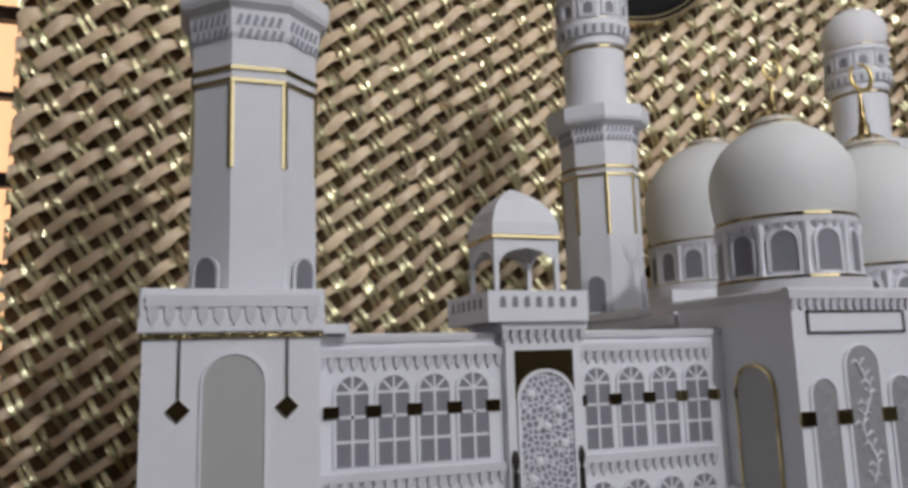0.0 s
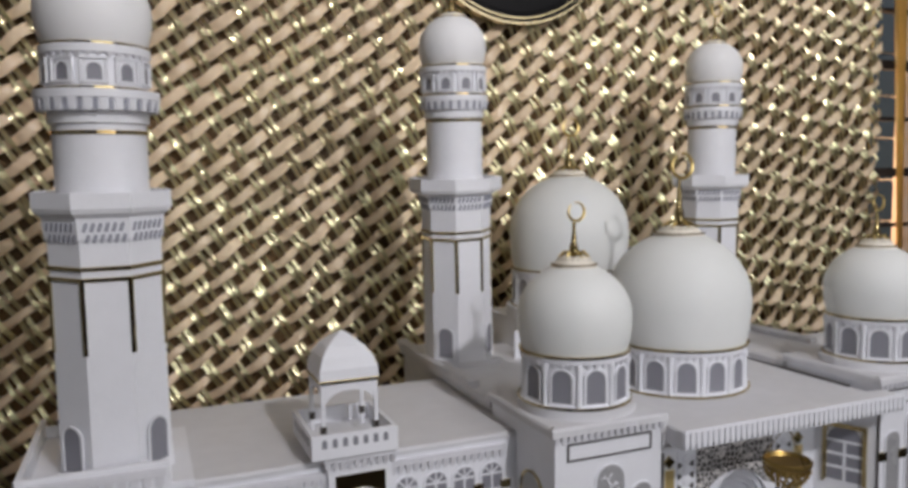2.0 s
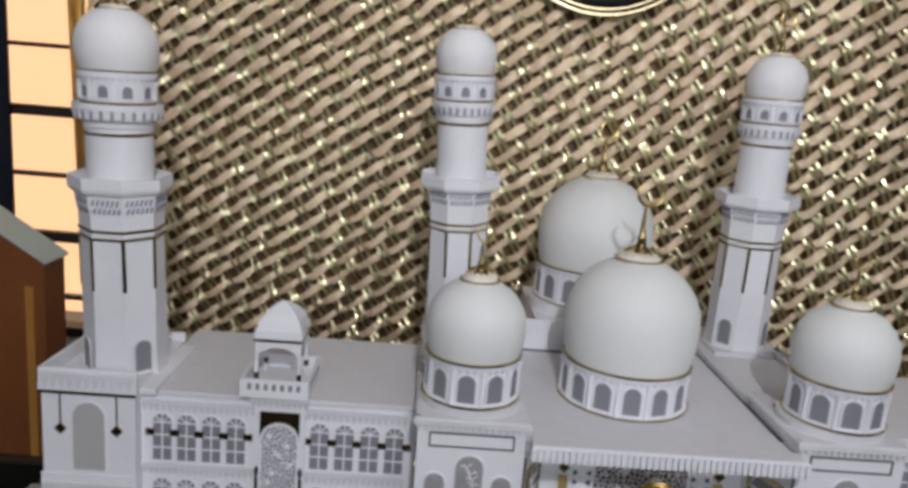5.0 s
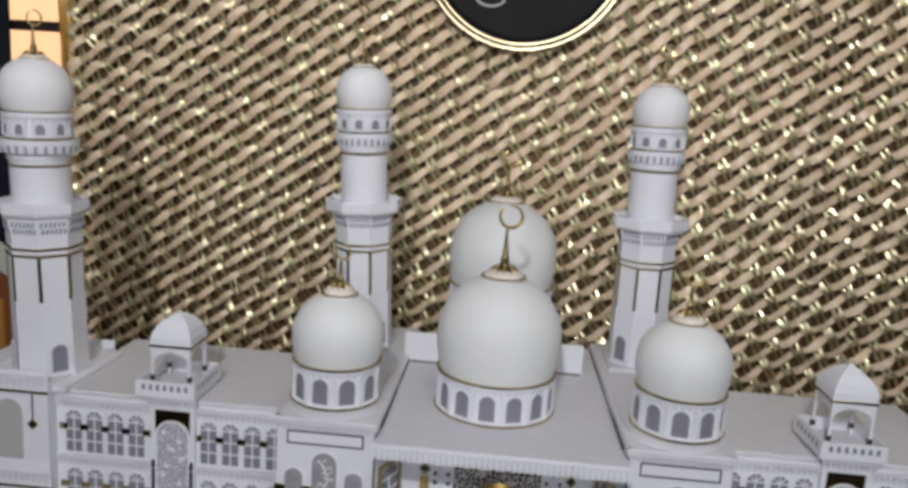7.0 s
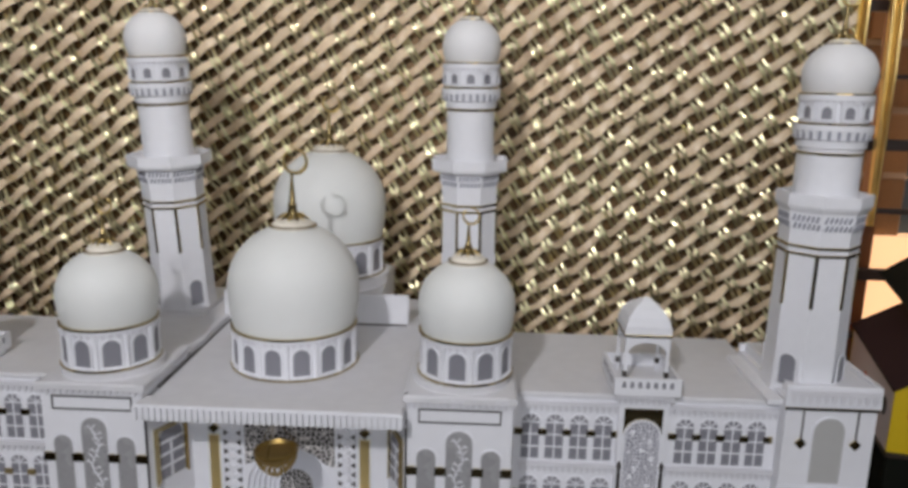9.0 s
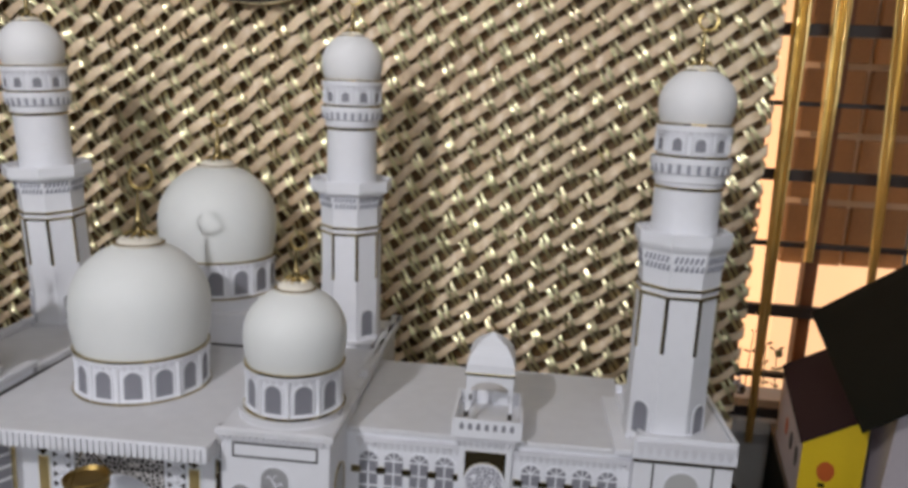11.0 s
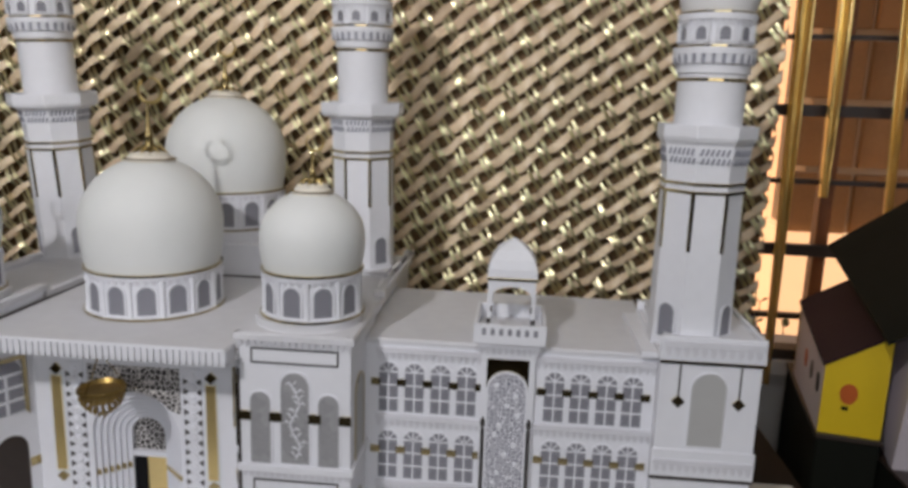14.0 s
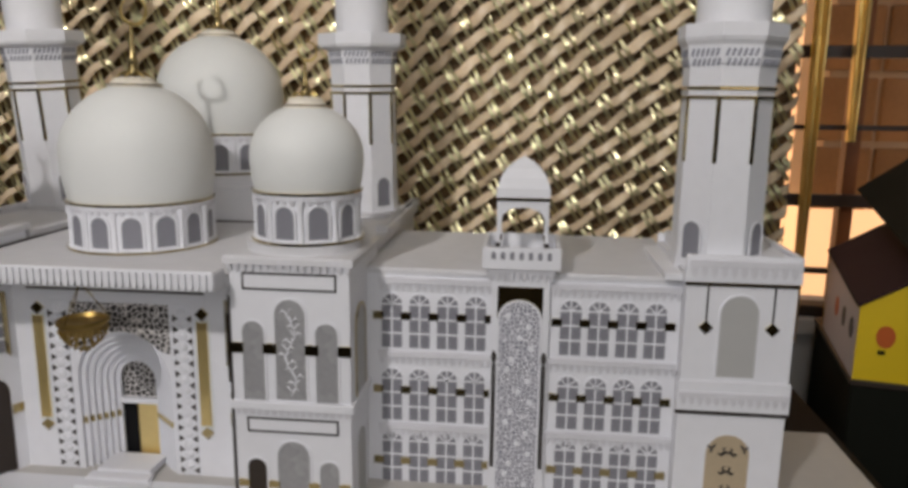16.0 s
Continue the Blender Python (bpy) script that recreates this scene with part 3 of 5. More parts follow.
def window_mesh(w, h, panes=4, fan=True, film=0):
    """An arched window: grey film, white rim, glazing bars. Foot at the origin."""
    s = Shape()
    F = Matrix.Identity(4)
    s.prism(arch(w, h), F, 0.0006, film)
    s.band(arch(w, h), [(x * (1 + 0.0018 / w * 2), y + (0.0009 if y > 0 else 0)) for x, y in arch(w, h)], F, 0.0013, 2)
    if panes:
        b = w * 0.045
        s.box(-b, b, 0, h - w / 2, 0.0005, 0.0012, 2)
        for k in range(1, panes):
            y = (h - w / 2) * k / (panes - 1)
            s.box(-w / 2, w / 2, y - b, y + b, 0.0005, 0.0012, 2)
    if fan:
        for a in (45, 90, 135):
            d = Vector((math.cos(radians(a)), math.sin(radians(a)), 0))
            e = Vector((-d.y, d.x, 0)) * w * 0.035
            o = Vector((0, h - w / 2, 0))
            q = [o + e, o - e, o + d * w * 0.48 - e, o + d * w * 0.48 + e]
            s.add([(*p.xy, 0.0012) for p in q] + [(*p.xy, 0.0005) for p in q], [(0, 1, 2, 3), (4, 5, 1, 0), (5, 6, 2, 1), (6, 7, 3, 2), (7, 4, 0, 3)], 2)
    # the box() above works in xy: its z runs out of the wall
    return s.mesh("window", [GREY, TOWER_FILM, WHITE, DARK_WOOD])


def corbels(x0, x1, y, z0, z1, step, out, mat=0):
    """A row of small hanging corbels with pointed feet under a strip."""
    s = Shape()
    n = max(1, round((x1 - x0) / step))
    d = (x1 - x0) / n
    s.box(x0, x1, y - out, y, z0 + 0.62 * (z1 - z0), z1, mat)
    for k in range(n):
        a, b = x0 + d * (k + 0.18), x0 + d * (k + 0.82)
        m_ = (a + b) / 2
        zt, zm = z0 + 0.62 * (z1 - z0), z0 + 0.28 * (z1 - z0)
        p = [(a, y - out * 0.9, zt), (b, y - out * 0.9, zt), (b, y - out * 0.75, zm), (m_, y - out * 0.4, z0), (a, y - out * 0.75, zm)]
        s.add(p + [(x, y, z) for x, _, z in p], [(4, 3, 2, 1, 0), (1, 2, 7, 6), (2, 3, 8, 7), (3, 4, 9, 8), (4, 0, 5, 9)], mat)
    return s


def ring_corbels(r, z0, z1, out, n, x=0.0, y=0.0):
    s = Shape()
    for k in range(n):
        a = 2 * math.pi * k / n
        u, w = Vector((math.cos(a), math.sin(a), 0)), Vector((-math.sin(a), math.cos(a), 0))
        h = math.pi * r / n * 0.62
        p = [u * (r - 0.001) - w * h, u * (r - 0.001) + w * h, u * (r + out) + w * h, u * (r + out) - w * h]
        low = [u * (r - 0.001) - w * h * 0.4, u * (r - 0.001) + w * h * 0.4, u * (r + out * 0.25) + w * h * 0.4, u * (r + out * 0.25) - w * h * 0.4]
        s.add([(x + v.x, y + v.y, z1) for v in p] + [(x + v.x, y + v.y, z0) for v in low], [(0, 1, 2, 3), (7, 6, 5, 4), (0, 4, 5, 1), (1, 5, 6, 2), (2, 6, 7, 3), (3, 7, 4, 0)])
    return s


def crescent(s, x, y, z, r, mat=0):
    """An upright, nearly closed crescent that opens upward."""
    n, pts = 24, []
    for i in range(n + 1):
        a = radians(98 - 328 * i / n)
        pts.append((x + r * math.cos(a), y, z + r * math.sin(a)))
    rad = [r * (0.08 + 0.09 * math.sin(math.pi * i / n)) for i in range(n + 1)]
    s.tube(pts, rad, 6, mat)


def finial(parent, x, y, z, h, r):
    """A scalloped gilt disc, a low crown of leaves, a slender spike and a crescent."""
    s = Shape()
    n = 48
    for q, zz in ((1.06, -0.0012), (1.08, 0.0004), (0.7, 0.0022)):
        for i in range(n):
            f = 2 * math.pi * i / n
            rr = r * q * (1 + (0.10 if q > 1 else 0) * abs(math.sin(8 * f)))
            s.v.append((x + rr * math.cos(f), y + rr * math.sin(f), z + zz))
    for k in range(2):
        for i in range(n):
            s.face((k * n + i, k * n + (i + 1) % n, k * n + n + (i + 1) % n, k * n + n + i))
    part("lace_disc", s, CREAM, parent, "cream scalloped disc")
    # gold leaves that lie on the disc and curl up at the spike
    for i in range(12):
        f = 2 * math.pi * i / 12
        u, w = Vector((math.cos(f), math.sin(f), 0)), Vector((-math.sin(f), math.cos(f), 0))
        o = Vector((x, y, z))
        low, mid, tip = o + u * r * 1.12 + Vector((0, 0, 0.0006)), o + u * r * 0.66 + Vector((0, 0, 0.0044)), o + u * r * 0.3 + Vector((0, 0, h * 0.11))
        s = Shape()
        p = [low, mid + w * r * 0.15, tip, mid - w * r * 0.15, mid + u * r * 0.05 + Vector((0, 0, 0.0014)), mid - Vector((0, 0, 0.001))]
        s.add(p, [(0, 1, 4), (1, 2, 4), (2, 3, 4), (3, 0, 4), (1, 0, 5), (2, 1, 5), (3, 2, 5), (0, 3, 5)])
        part("leaf", s, FINIAL_GOLD if i % 2 else DARK_GOLD, parent)
    ring = h * 0.165
    top = z + h - 2 * ring
    s = Shape()
    s.lathe([(r * 0.42, z + 0.0008), (r * 0.34, z + h * 0.1), (r * 0.27, z + h * 0.2), (r * 0.3, z + h * 0.22), (r * 0.2, z + h * 0.26), (r * 0.15, z + h * 0.42), (0.001, top)], x, y, 16)
    part("spike", s, DARK_GOLD, parent, "slender dark gold spike")
    s = Shape()
    s.lathe([(0.0009, top - 0.002), (0.0015, top - 0.0008), (0.0015, top + 0.0004), (0.0009, top + 0.0014)], x, y, 10)
    crescent(s, x + ring * 0.3, y, top + ring * 0.97, ring)
    return part("finial", s, FINIAL_GOLD, parent, "gold finial with a crescent")


def dome_profile(r, z0, z1, zc, foot):
    """A swelling dome from its foot radius at z0 past its widest at zc to the top at z1."""
    pts = []
    start = -math.acos(min(1, foot / r))
    sy = (zc - z0) / max(1e-6, math.sin(-start))
    for i in range(7):
        a = start * (1 - i / 6)
        pts.append((r * math.cos(a), zc + sy * math.sin(a)))
    for i in range(1, 13):
        a = math.pi / 2 * i / 12.4
        pts.append((r * math.cos(a), zc + (z1 - zc) * math.sin(a)))
    return pts


OCT = math.pi / 8
LONG = math.cos(OCT)


def minaret(x, y, k):
    """A stepped minaret; k holds its heights and radii."""
    z = k["z"]
    s = Shape()
    s.lathe([(k["foot"] / LONG, z[0]), (k["shaft"] / LONG, z[1]), (k["shaft"] * 0.985 / LONG, z[2]), (k["shaft"] / LONG, z[3])], x, y, 8, smooth=False, turn=OCT)
    body = part("minaret", s, WHITE, mosque, "white card minaret with stepped galleries")
    # lower gallery
    s = Shape()
    g = k["gal"]
    s.lathe([(k["shaft"] * 1.005 / LONG, z[3] - 0.002), (k["shaft"] * 1.03 / LONG, z[3]), (k["shaft"] * 1.07 / LONG, z[4] + 0.001), (g * 0.97 / LONG, z[4] + 0.004), (g / LONG, z[4] + 0.007), (g / LONG, z[5]), ((g - 0.003) / LONG, z[5]), ((g - 0.003) / LONG, z[5] - 0.005), (0.02, z[5] - 0.005)], x, y, 8, smooth=False, turn=OCT)
    part("gallery", s, WHITE, body)
    for i in range(8):
        a = -90 + 45 * i
        w = 2 * k["shaft"] * math.tan(OCT)
        tilt = math.atan(k["shaft"] * 0.04 / (z[4] - z[3] + 0.001))
        m = Matrix.Translation((x, y, 0)) @ Matrix.Rotation(radians(45 * i), 4, "Z") @ facing(0, -k["shaft"] * 1.03, z[3]) @ Matrix.Rotation(tilt, 4, "X")
        tagged(repeat("frieze", slit_frieze, body, m), kind="stuff")
    # upper cylinder, second gallery, drum
    s = Shape()
    r = k["cyl"]
    s.lathe([(r, z[5] - 0.005), (r, z[7])], x, y, 40)
    part("upper_shaft", s, WHITE, body)
    s = Shape()
    g2, hz = k["gal2"], z[8] - z[7]
    s.lathe([(r, z[7] - 0.007), (r * 1.07, z[7] - 0.006), (r * 1.07, z[7] + 0.001), (g2 * 0.95, z[7] + 0.002), (g2 * 0.955, z[7] + 0.6 * hz), (g2, z[7] + 0.64 * hz), (g2, z[8]), (g2 - 0.002, z[8]), (g2 - 0.002, z[8] - 0.002), (0.02, z[8] - 0.002)], x, y, 40)
    part("upper_gallery", s, WHITE, body)
    o = part("frieze_ring", ring_corbels(g2 * 0.95, z[7] + 0.0012, z[7] + 0.62 * hz, 0.0018, 26), WHITE, body)
    o.location = (x, y, 0)
    for i in range(26):
        f = 2 * math.pi * (i + 0.5) / 26
        rr = g2 * 0.951
        repeat("gallery_slit", slit, body, Matrix.Translation((x + rr * math.cos(f), y + rr * math.sin(f), 0)) @ facing(0, 0, z[7] + 0.0012, math.degrees(f) + 90))
    s = Shape()
    d = k["drum"]
    s.lathe([(d, z[8] - 0.003), (d, z[9] - 0.002), (d + 0.0025, z[9] - 0.001), (d + 0.0025, z[9] + 0.004)], x, y, 40)
    part("drum", s, WHITE, body)
    o = part("frieze_ring", ring_corbels(d + 0.0002, z[9] - 0.0042, z[9] - 0.001, 0.0022, 34), LACE, body)
    o.location = (x, y, 0)
    # dome
    s = Shape()
    s.lathe(dome_profile(k["dome"], z[9] + 0.003, z[10], z[9] + 0.43 * (z[10] - z[9]), k["dome"] * 0.87), x, y, 40)
    part("dome", s, WHITE_DOME, body, "white dome")
    s = Shape()
    s.lathe([(0.0140, z[10] - 0.0042), (0.0142, z[10] - 0.0022), (0.0125, z[10] - 0.0012), (0.0112, z[10] + 0.0002)], x, y, 32)
    part("dome_cap", s, CREAM, body, "cream cap with a gilt edge")
    s = Shape()
    s.lathe([(0.0139, z[10] - 0.0034), (0.0146, z[10] - 0.0031), (0.0146, z[10] - 0.0023), (0.0136, z[10] - 0.002)], x, y, 32)
    part("gold_ring", s, BAND, body)
    finial(body, x, y, z[10] - 0.0005, 0.046, 0.0105)
    # gold rings
    for zr, rr, n, turn in ((z[2] + 0.0008, k["shaft"] / LONG, 8, OCT), (z[2] + 0.0078, k["shaft"] / LONG, 8, OCT), (z[6], r, 40, 0), (z[9] + 0.0042, d + 0.0012, 40, 0), (z[8] + 0.0008, d - 0.0006, 40, 0)):
        s = Shape()
        h = 0.0014
        s.lathe([(rr + 0.0001, zr - h), (rr + 0.001, zr - h * 0.7), (rr + 0.001, zr + h * 0.7), (rr + 0.0001, zr + h)], x, y, n, smooth=n > 8, turn=turn)
        part("gold_ring", s, BAND, body)
    # gold strips down the corners
    for i in range(8):
        a = OCT + math.pi / 4 * i
        p0, p1 = z[2] - k["drop"], z[2]
        c = Vector((math.cos(a), math.sin(a))) * (k["shaft"] / LONG)
        s = Shape()
        for e in (-1, 1):
            t_ = Vector((-math.sin(a + e * OCT), math.cos(a + e * OCT))) * e * 0.0015
            o = Vector((math.cos(a + e * OCT), math.sin(a + e * OCT))) * 0.0006
            q = [c - o, c + t_ - o, c + t_ + o, c + o]
            s.add([(x + v.x, y + v.y, zz) for zz in (p0, p1) for v in q], [(0, 1, 2, 3), (7, 6, 5, 4), (0, 4, 5, 1), (1, 5, 6, 2), (2, 6, 7, 3), (3, 7, 4, 0)])
        part("gold_strip", s, BAND, body)
    if k.get("lean"):
        lx, ly = k["lean"]
        body.matrix_basis = Matrix.Translation((x, y, z[0])) @ Matrix.Rotation(math.atan(lx), 4, "Y") @ Matrix.Rotation(-math.atan(ly), 4, "X") @ Matrix.Translation((-x, -y, -z[0]))
    # doors on the slanting faces
    door = door_mesh
    for turn in (-45, 45, 135, 225):
        f = radians(turn - 90)
        rr = k["foot"] * 0.992
        repeat("niche", door, body, Matrix.Translation((x + rr * math.cos(f), y + rr * math.sin(f), 0)) @ facing(0, 0, k["door"], turn))
    # windows round the drum
    for i in range(10):
        f = 2 * math.pi * (i + 0.5) / 10
        m = Matrix.Translation((x + (d - 0.0004) * math.cos(f), y + (d - 0.0004) * math.sin(f), 0)) @ facing(0, 0, z[8] + 0.0055, math.degrees(f) + 90)
        repeat("drum_window", drum_window_small, body, m)
        repeat("window_frame", drum_frame, body, m)
    return body


door_mesh = window_mesh(0.0152, 0.030, 0, False)
drum_window_small = window_mesh(0.0086, 0.0105, 0, False)
s = Shape()
s.prism(arch(0.0026, 0.0082, 6), Matrix.Identity(4), 0.0009)
slit = s.mesh("gallery_slit", PRINT)
s = Shape()
for k in range(6):
    for dx, z0, h in ((0.0, 0.0046, 0.0060), (0.0012, -0.0024, 0.0056)):
        m = Matrix.Translation((-0.0112 + 0.0042 * k + dx, z0, 0)) @ Matrix.Rotation(-0.32, 4, "Z")
        s.prism(arch(0.0021, h, 6), m, 0.0005)
slit_frieze = s.mesh("frieze", PRINT)
# the framed panels between a minaret drum's windows
s = Shape()
for sx in (-1, 1):
    s.box(sx * 0.0074 - 0.0006, sx * 0.0074 + 0.0006, -0.001, 0.0135, 0.0, 0.0016)
s.box(-0.008, 0.008, 0.0128, 0.0142, 0.0, 0.0018)
s.box(-0.008, 0.008, -0.0016, -0.0004, 0.0, 0.0018)
drum_frame = s.mesh("window_frame", WHITE)
END = dict(drop=0.0475)
REAR = dict(z=[0.915, 0.935, 1.046, 1.079, 1.089, 1.107, 1.163, 1.172, 1.187, 1.2105, 1.265], foot=0.0335, shaft=0.0325, gal=0.0435, cyl=0.0278, gal2=0.034, drum=0.0308, dome=0.0332, drop=0.052, door=0.928)
minaret(-0.4935, 0.104, dict(END, z=[0.905, 0.92, 1.0420, 1.0690, 1.0810, 1.0980, 1.1355, 1.1475, 1.1620, 1.1855, 1.2450], foot=0.0362, shaft=0.0342, gal=0.0415, cyl=0.0288, gal2=0.0382, drum=0.0310, dome=0.0355, door=0.9165, lean=(-0.006, -0.038)))
minaret(0.5055, 0.0925, dict(END, z=[0.905, 0.92, 1.0445, 1.0715, 1.0835, 1.1005, 1.1372, 1.1487, 1.1630, 1.1855, 1.2370], foot=0.0350, shaft=0.0332, gal=0.0388, cyl=0.0281, gal2=0.0337, drum=0.0294, dome=0.0319, drop=0.049, door=0.9185))
minaret(-0.1725, 0.2545, dict(REAR, lean=(-0.034, -0.062)))
minaret(0.1725, 0.2735, dict(REAR, lean=(-0.010, -0.03)))


def sided(sign, a, b):
    return sorted((C + sign * a, C + sign * b))


wing_window = window_mesh(0.0172, 0.0465)
tower_window = window_mesh(0.0172, 0.064, 0, False, 1)
tower_window_tall = window_mesh(0.0238, 0.081, 0, False, 1)
low_window = window_mesh(0.0155, 0.046, 0, False, 1)
low_window_tall = window_mesh(0.026, 0.062, 0, False, 1)
low_doorway = window_mesh(0.0155, 0.046, 0, False, 3)
band_piece = Shape()
band_piece.box(-0.0042, 0.0042, -0.0032, 0.0032, 0, 0.0016)
band_mesh = band_piece.mesh("gold_block", BAND)


def wing(sign):
    x0, x1 = sided(sign, 0.208, 0.474)
    s = Shape()
    s.box(x0, x1, 0.062, 0.235, ZB, 0.899)
    body = part("wing", s, WHITE, mosque, "white three-storey side wing with arched windows")
    s = Shape()
    s.slab(x0, x1, 0.0605, 0.238, 0.899, 0.9035, 0.0008)
    part("roof", s, ROOFING, body, "plain pale grey flat roof")
    for row, top in enumerate((0.881, 0.8155, 0.750)):
        for centres in ((0.2335, 0.2570, 0.2805, 0.3040), (0.3822, 0.4050, 0.4280, 0.4505)):
            for c in centres:
                repeat("window", wing_window, body, facing(C + sign * c, 0.062, max(top - 0.0465, ZB)))
            lo, hi = centres[0], centres[-1]
            step = (hi - lo) / 3
            for k in range(5):
                repeat("gold_block", band_mesh, body, facing(C + sign * (lo + step * (k - 0.5)), 0.062, top - 0.0185))
    for a, b in ((0.222, 0.3175), (0.3635, 0.470)):
        xa, xb = sided(sign, a, b)
        for z0, z1, st in ((0.8835, 0.8955, 0.0058), (0.8195, 0.8315, 0.0058), (0.754, 0.766, 0.0058)):
            part("cornice", corbels(xa, xb, 0.062, z0, z1, st, 0.003), LACE, body)
    return body


def stair_tower(sign):
    """The slim tower in the middle of a wing, with its lattice window and open kiosk."""
    cx = C + sign * 0.3405
    s = Shape()
    s.box(cx - 0.0235, cx + 0.0235, 0.056, 0.112, ZB, 0.908)
    body = part("stair_tower", s, WHITE, mosque, "slim white tower with a tall lattice window")
    s = Shape()
    s.prism(arch(0.033, 0.881 - ZB - 0.002, 14), facing(cx, 0.056, ZB + 0.001), 0.0006)
    part("lattice_window", s, ARABESQUE, body, "tall arched window of cut white lattice")
    s = Shape()
    o1 = arch(0.033, 0.881 - ZB - 0.002, 14)
    s.band(o1, [(x * 1.1, y + (0.0017 if y > 0 else 0)) for x, y in o1], facing(cx, 0.056, ZB + 0.001), 0.0018)
    part("arch_frame", s, WHITE, body)
    for k in range(17):
        repeat("stud", stud_mesh, body, facing(cx + (-0.0095, 0.0075, 0.0, 0.010, -0.006)[k % 5], 0.0553, 0.868 - 0.0093 * k))
    s = Shape()
    s.prism([(-0.0185, -0.012), (0.0185, -0.012), (0.0185, 0.0150), (-0.0185, 0.0150)], facing(cx, 0.056, 0.8775), 0.0004)
    part("gold_panel", s, BAND, body, "gold foil panel over the arch")
    for e in (-1, 1):
        s = Shape()
        s.tube([(cx + e * 0.0205, 0.0545, 0.735), (cx + e * 0.0205, 0.0545, 0.826)], 0.0016, 8)
        s.lathe([(0.0005, 0.826), (0.0021, 0.831), (0.0021, 0.834), (0.0005, 0.838)], cx + e * 0.0205, 0.0545, 8)
        part("gold_column", s, DARK_TAPE, body)
    part("frieze", corbels(cx - 0.027, cx + 0.027, 0.056, 0.8965, 0.9085, 0.0052, 0.004), LACE, body)
    # parapet tray
    kx = cx + (-0.005 if sign < 0 else 0.0)
    x0, x1, y0, y1, z0, z1 = kx - 0.0312, kx + 0.0312, 0.0485, 0.119, 0.9085, 0.926
    s = Shape()
    s.box(x0, x1, y0, y1, z0, 0.9135)
    for a in ((x0, x1, y0, y0 + 0.003), (x0, x1, y1 - 0.003, y1), (x0, x0 + 0.003, y0 + 0.003, y1 - 0.003), (x1 - 0.003, x1, y0 + 0.003, y1 - 0.003)):
        s.box(*a, 0.9135, z1)
    tray = part("parapet", s, WHITE, body)
    for k in range(7):
        repeat("slot", slot_mesh, body, facing(kx - 0.0222 + 0.0074 * k, y0, 0.9165))
    for side in (-1, 1):
        for k in range(6):
            repeat("slot", slot_mesh, body, facing(kx + side * 0.0312, 0.06 + 0.0094 * k, 0.9165, 90 * side))
    # kiosk
    ky, h = 0.083, 0.0195
    dz = -0.004 if sign < 0 else 0.0
    for ex in (-1, 1):
        for ey in (-1, 1):
            s = Shape()
            s.box(kx + ex * h - 0.0014, kx + ex * h + 0.0014, ky + ey * h - 0.0014, ky + ey * h + 0.0014, 0.9135, 0.962 + dz)
            part("kiosk_post", s, WHITE, body)
            s = Shape()
            s.box(kx + ex * h - 0.002, kx + ex * h + 0.002, ky + ey * h - 0.002, ky + ey * h + 0.002, 0.922, 0.9275)
            part("gold_cuff", s, DARK_TAPE, body)
    for turn in (0, 90, 180, 270):
        s = Shape()
        w = 2 * h
        pts = [(-w / 2, 0.0), (-w / 2, 0.016), (w / 2, 0.016), (w / 2, 0.0)]
        cut = [(w * 0.44 * math.cos(math.pi * i / 8), 0.0095 * math.sin(math.pi * i / 8)) for i in range(9)]
        top_ = [(w / 2 - w * i / 8, 0.016) for i in range(9)]
        s.band(cut, top_, Matrix.Translation((kx, ky, 0)) @ Matrix.Rotation(radians(turn), 4, "Z") @ Matrix.Translation((0, -h, 0)) @ facing(0, 0, 0.947 + dz), 0.001)
        part("kiosk_arch", s, WHITE, body)
    s = Shape()
    q = 0.0215
    s.lathe([(q * 1.414, 0.9625 + dz), (q * 1.43, 0.9645 + dz), (q * 1.40, 0.972 + dz), (q * 1.22, 0.980 + dz), (q * 0.9, 0.9868 + dz), (q * 0.45, 0.9925 + dz), (0.0008, 0.9965 + dz)], kx, ky, 4, smooth=False, turn=math.pi / 4)
    part("kiosk_roof", s, WHITE, body, "pointed white canopy roof")
    s = Shape()
    s.lathe([(q * 1.44, 0.9620 + dz), (q * 1.45, 0.9625 + dz), (q * 1.45, 0.9640 + dz), (q * 1.44, 0.9645 + dz)], kx, ky, 4, smooth=False, turn=math.pi / 4)
    part("gold_edge", s, BAND, body)
    return body


st = Shape()
st.lathe([(0.0026, 0), (0.0026, 0.0008), (0.0010, 0.0014)], n=8)
stud_mesh = st.mesh("stud", WHITE)
st = Shape()
st.prism(arch(0.0034, 0.0062, 6), Matrix.Identity(4), 0.0004)
slot_mesh = st.mesh("slot", GREY)


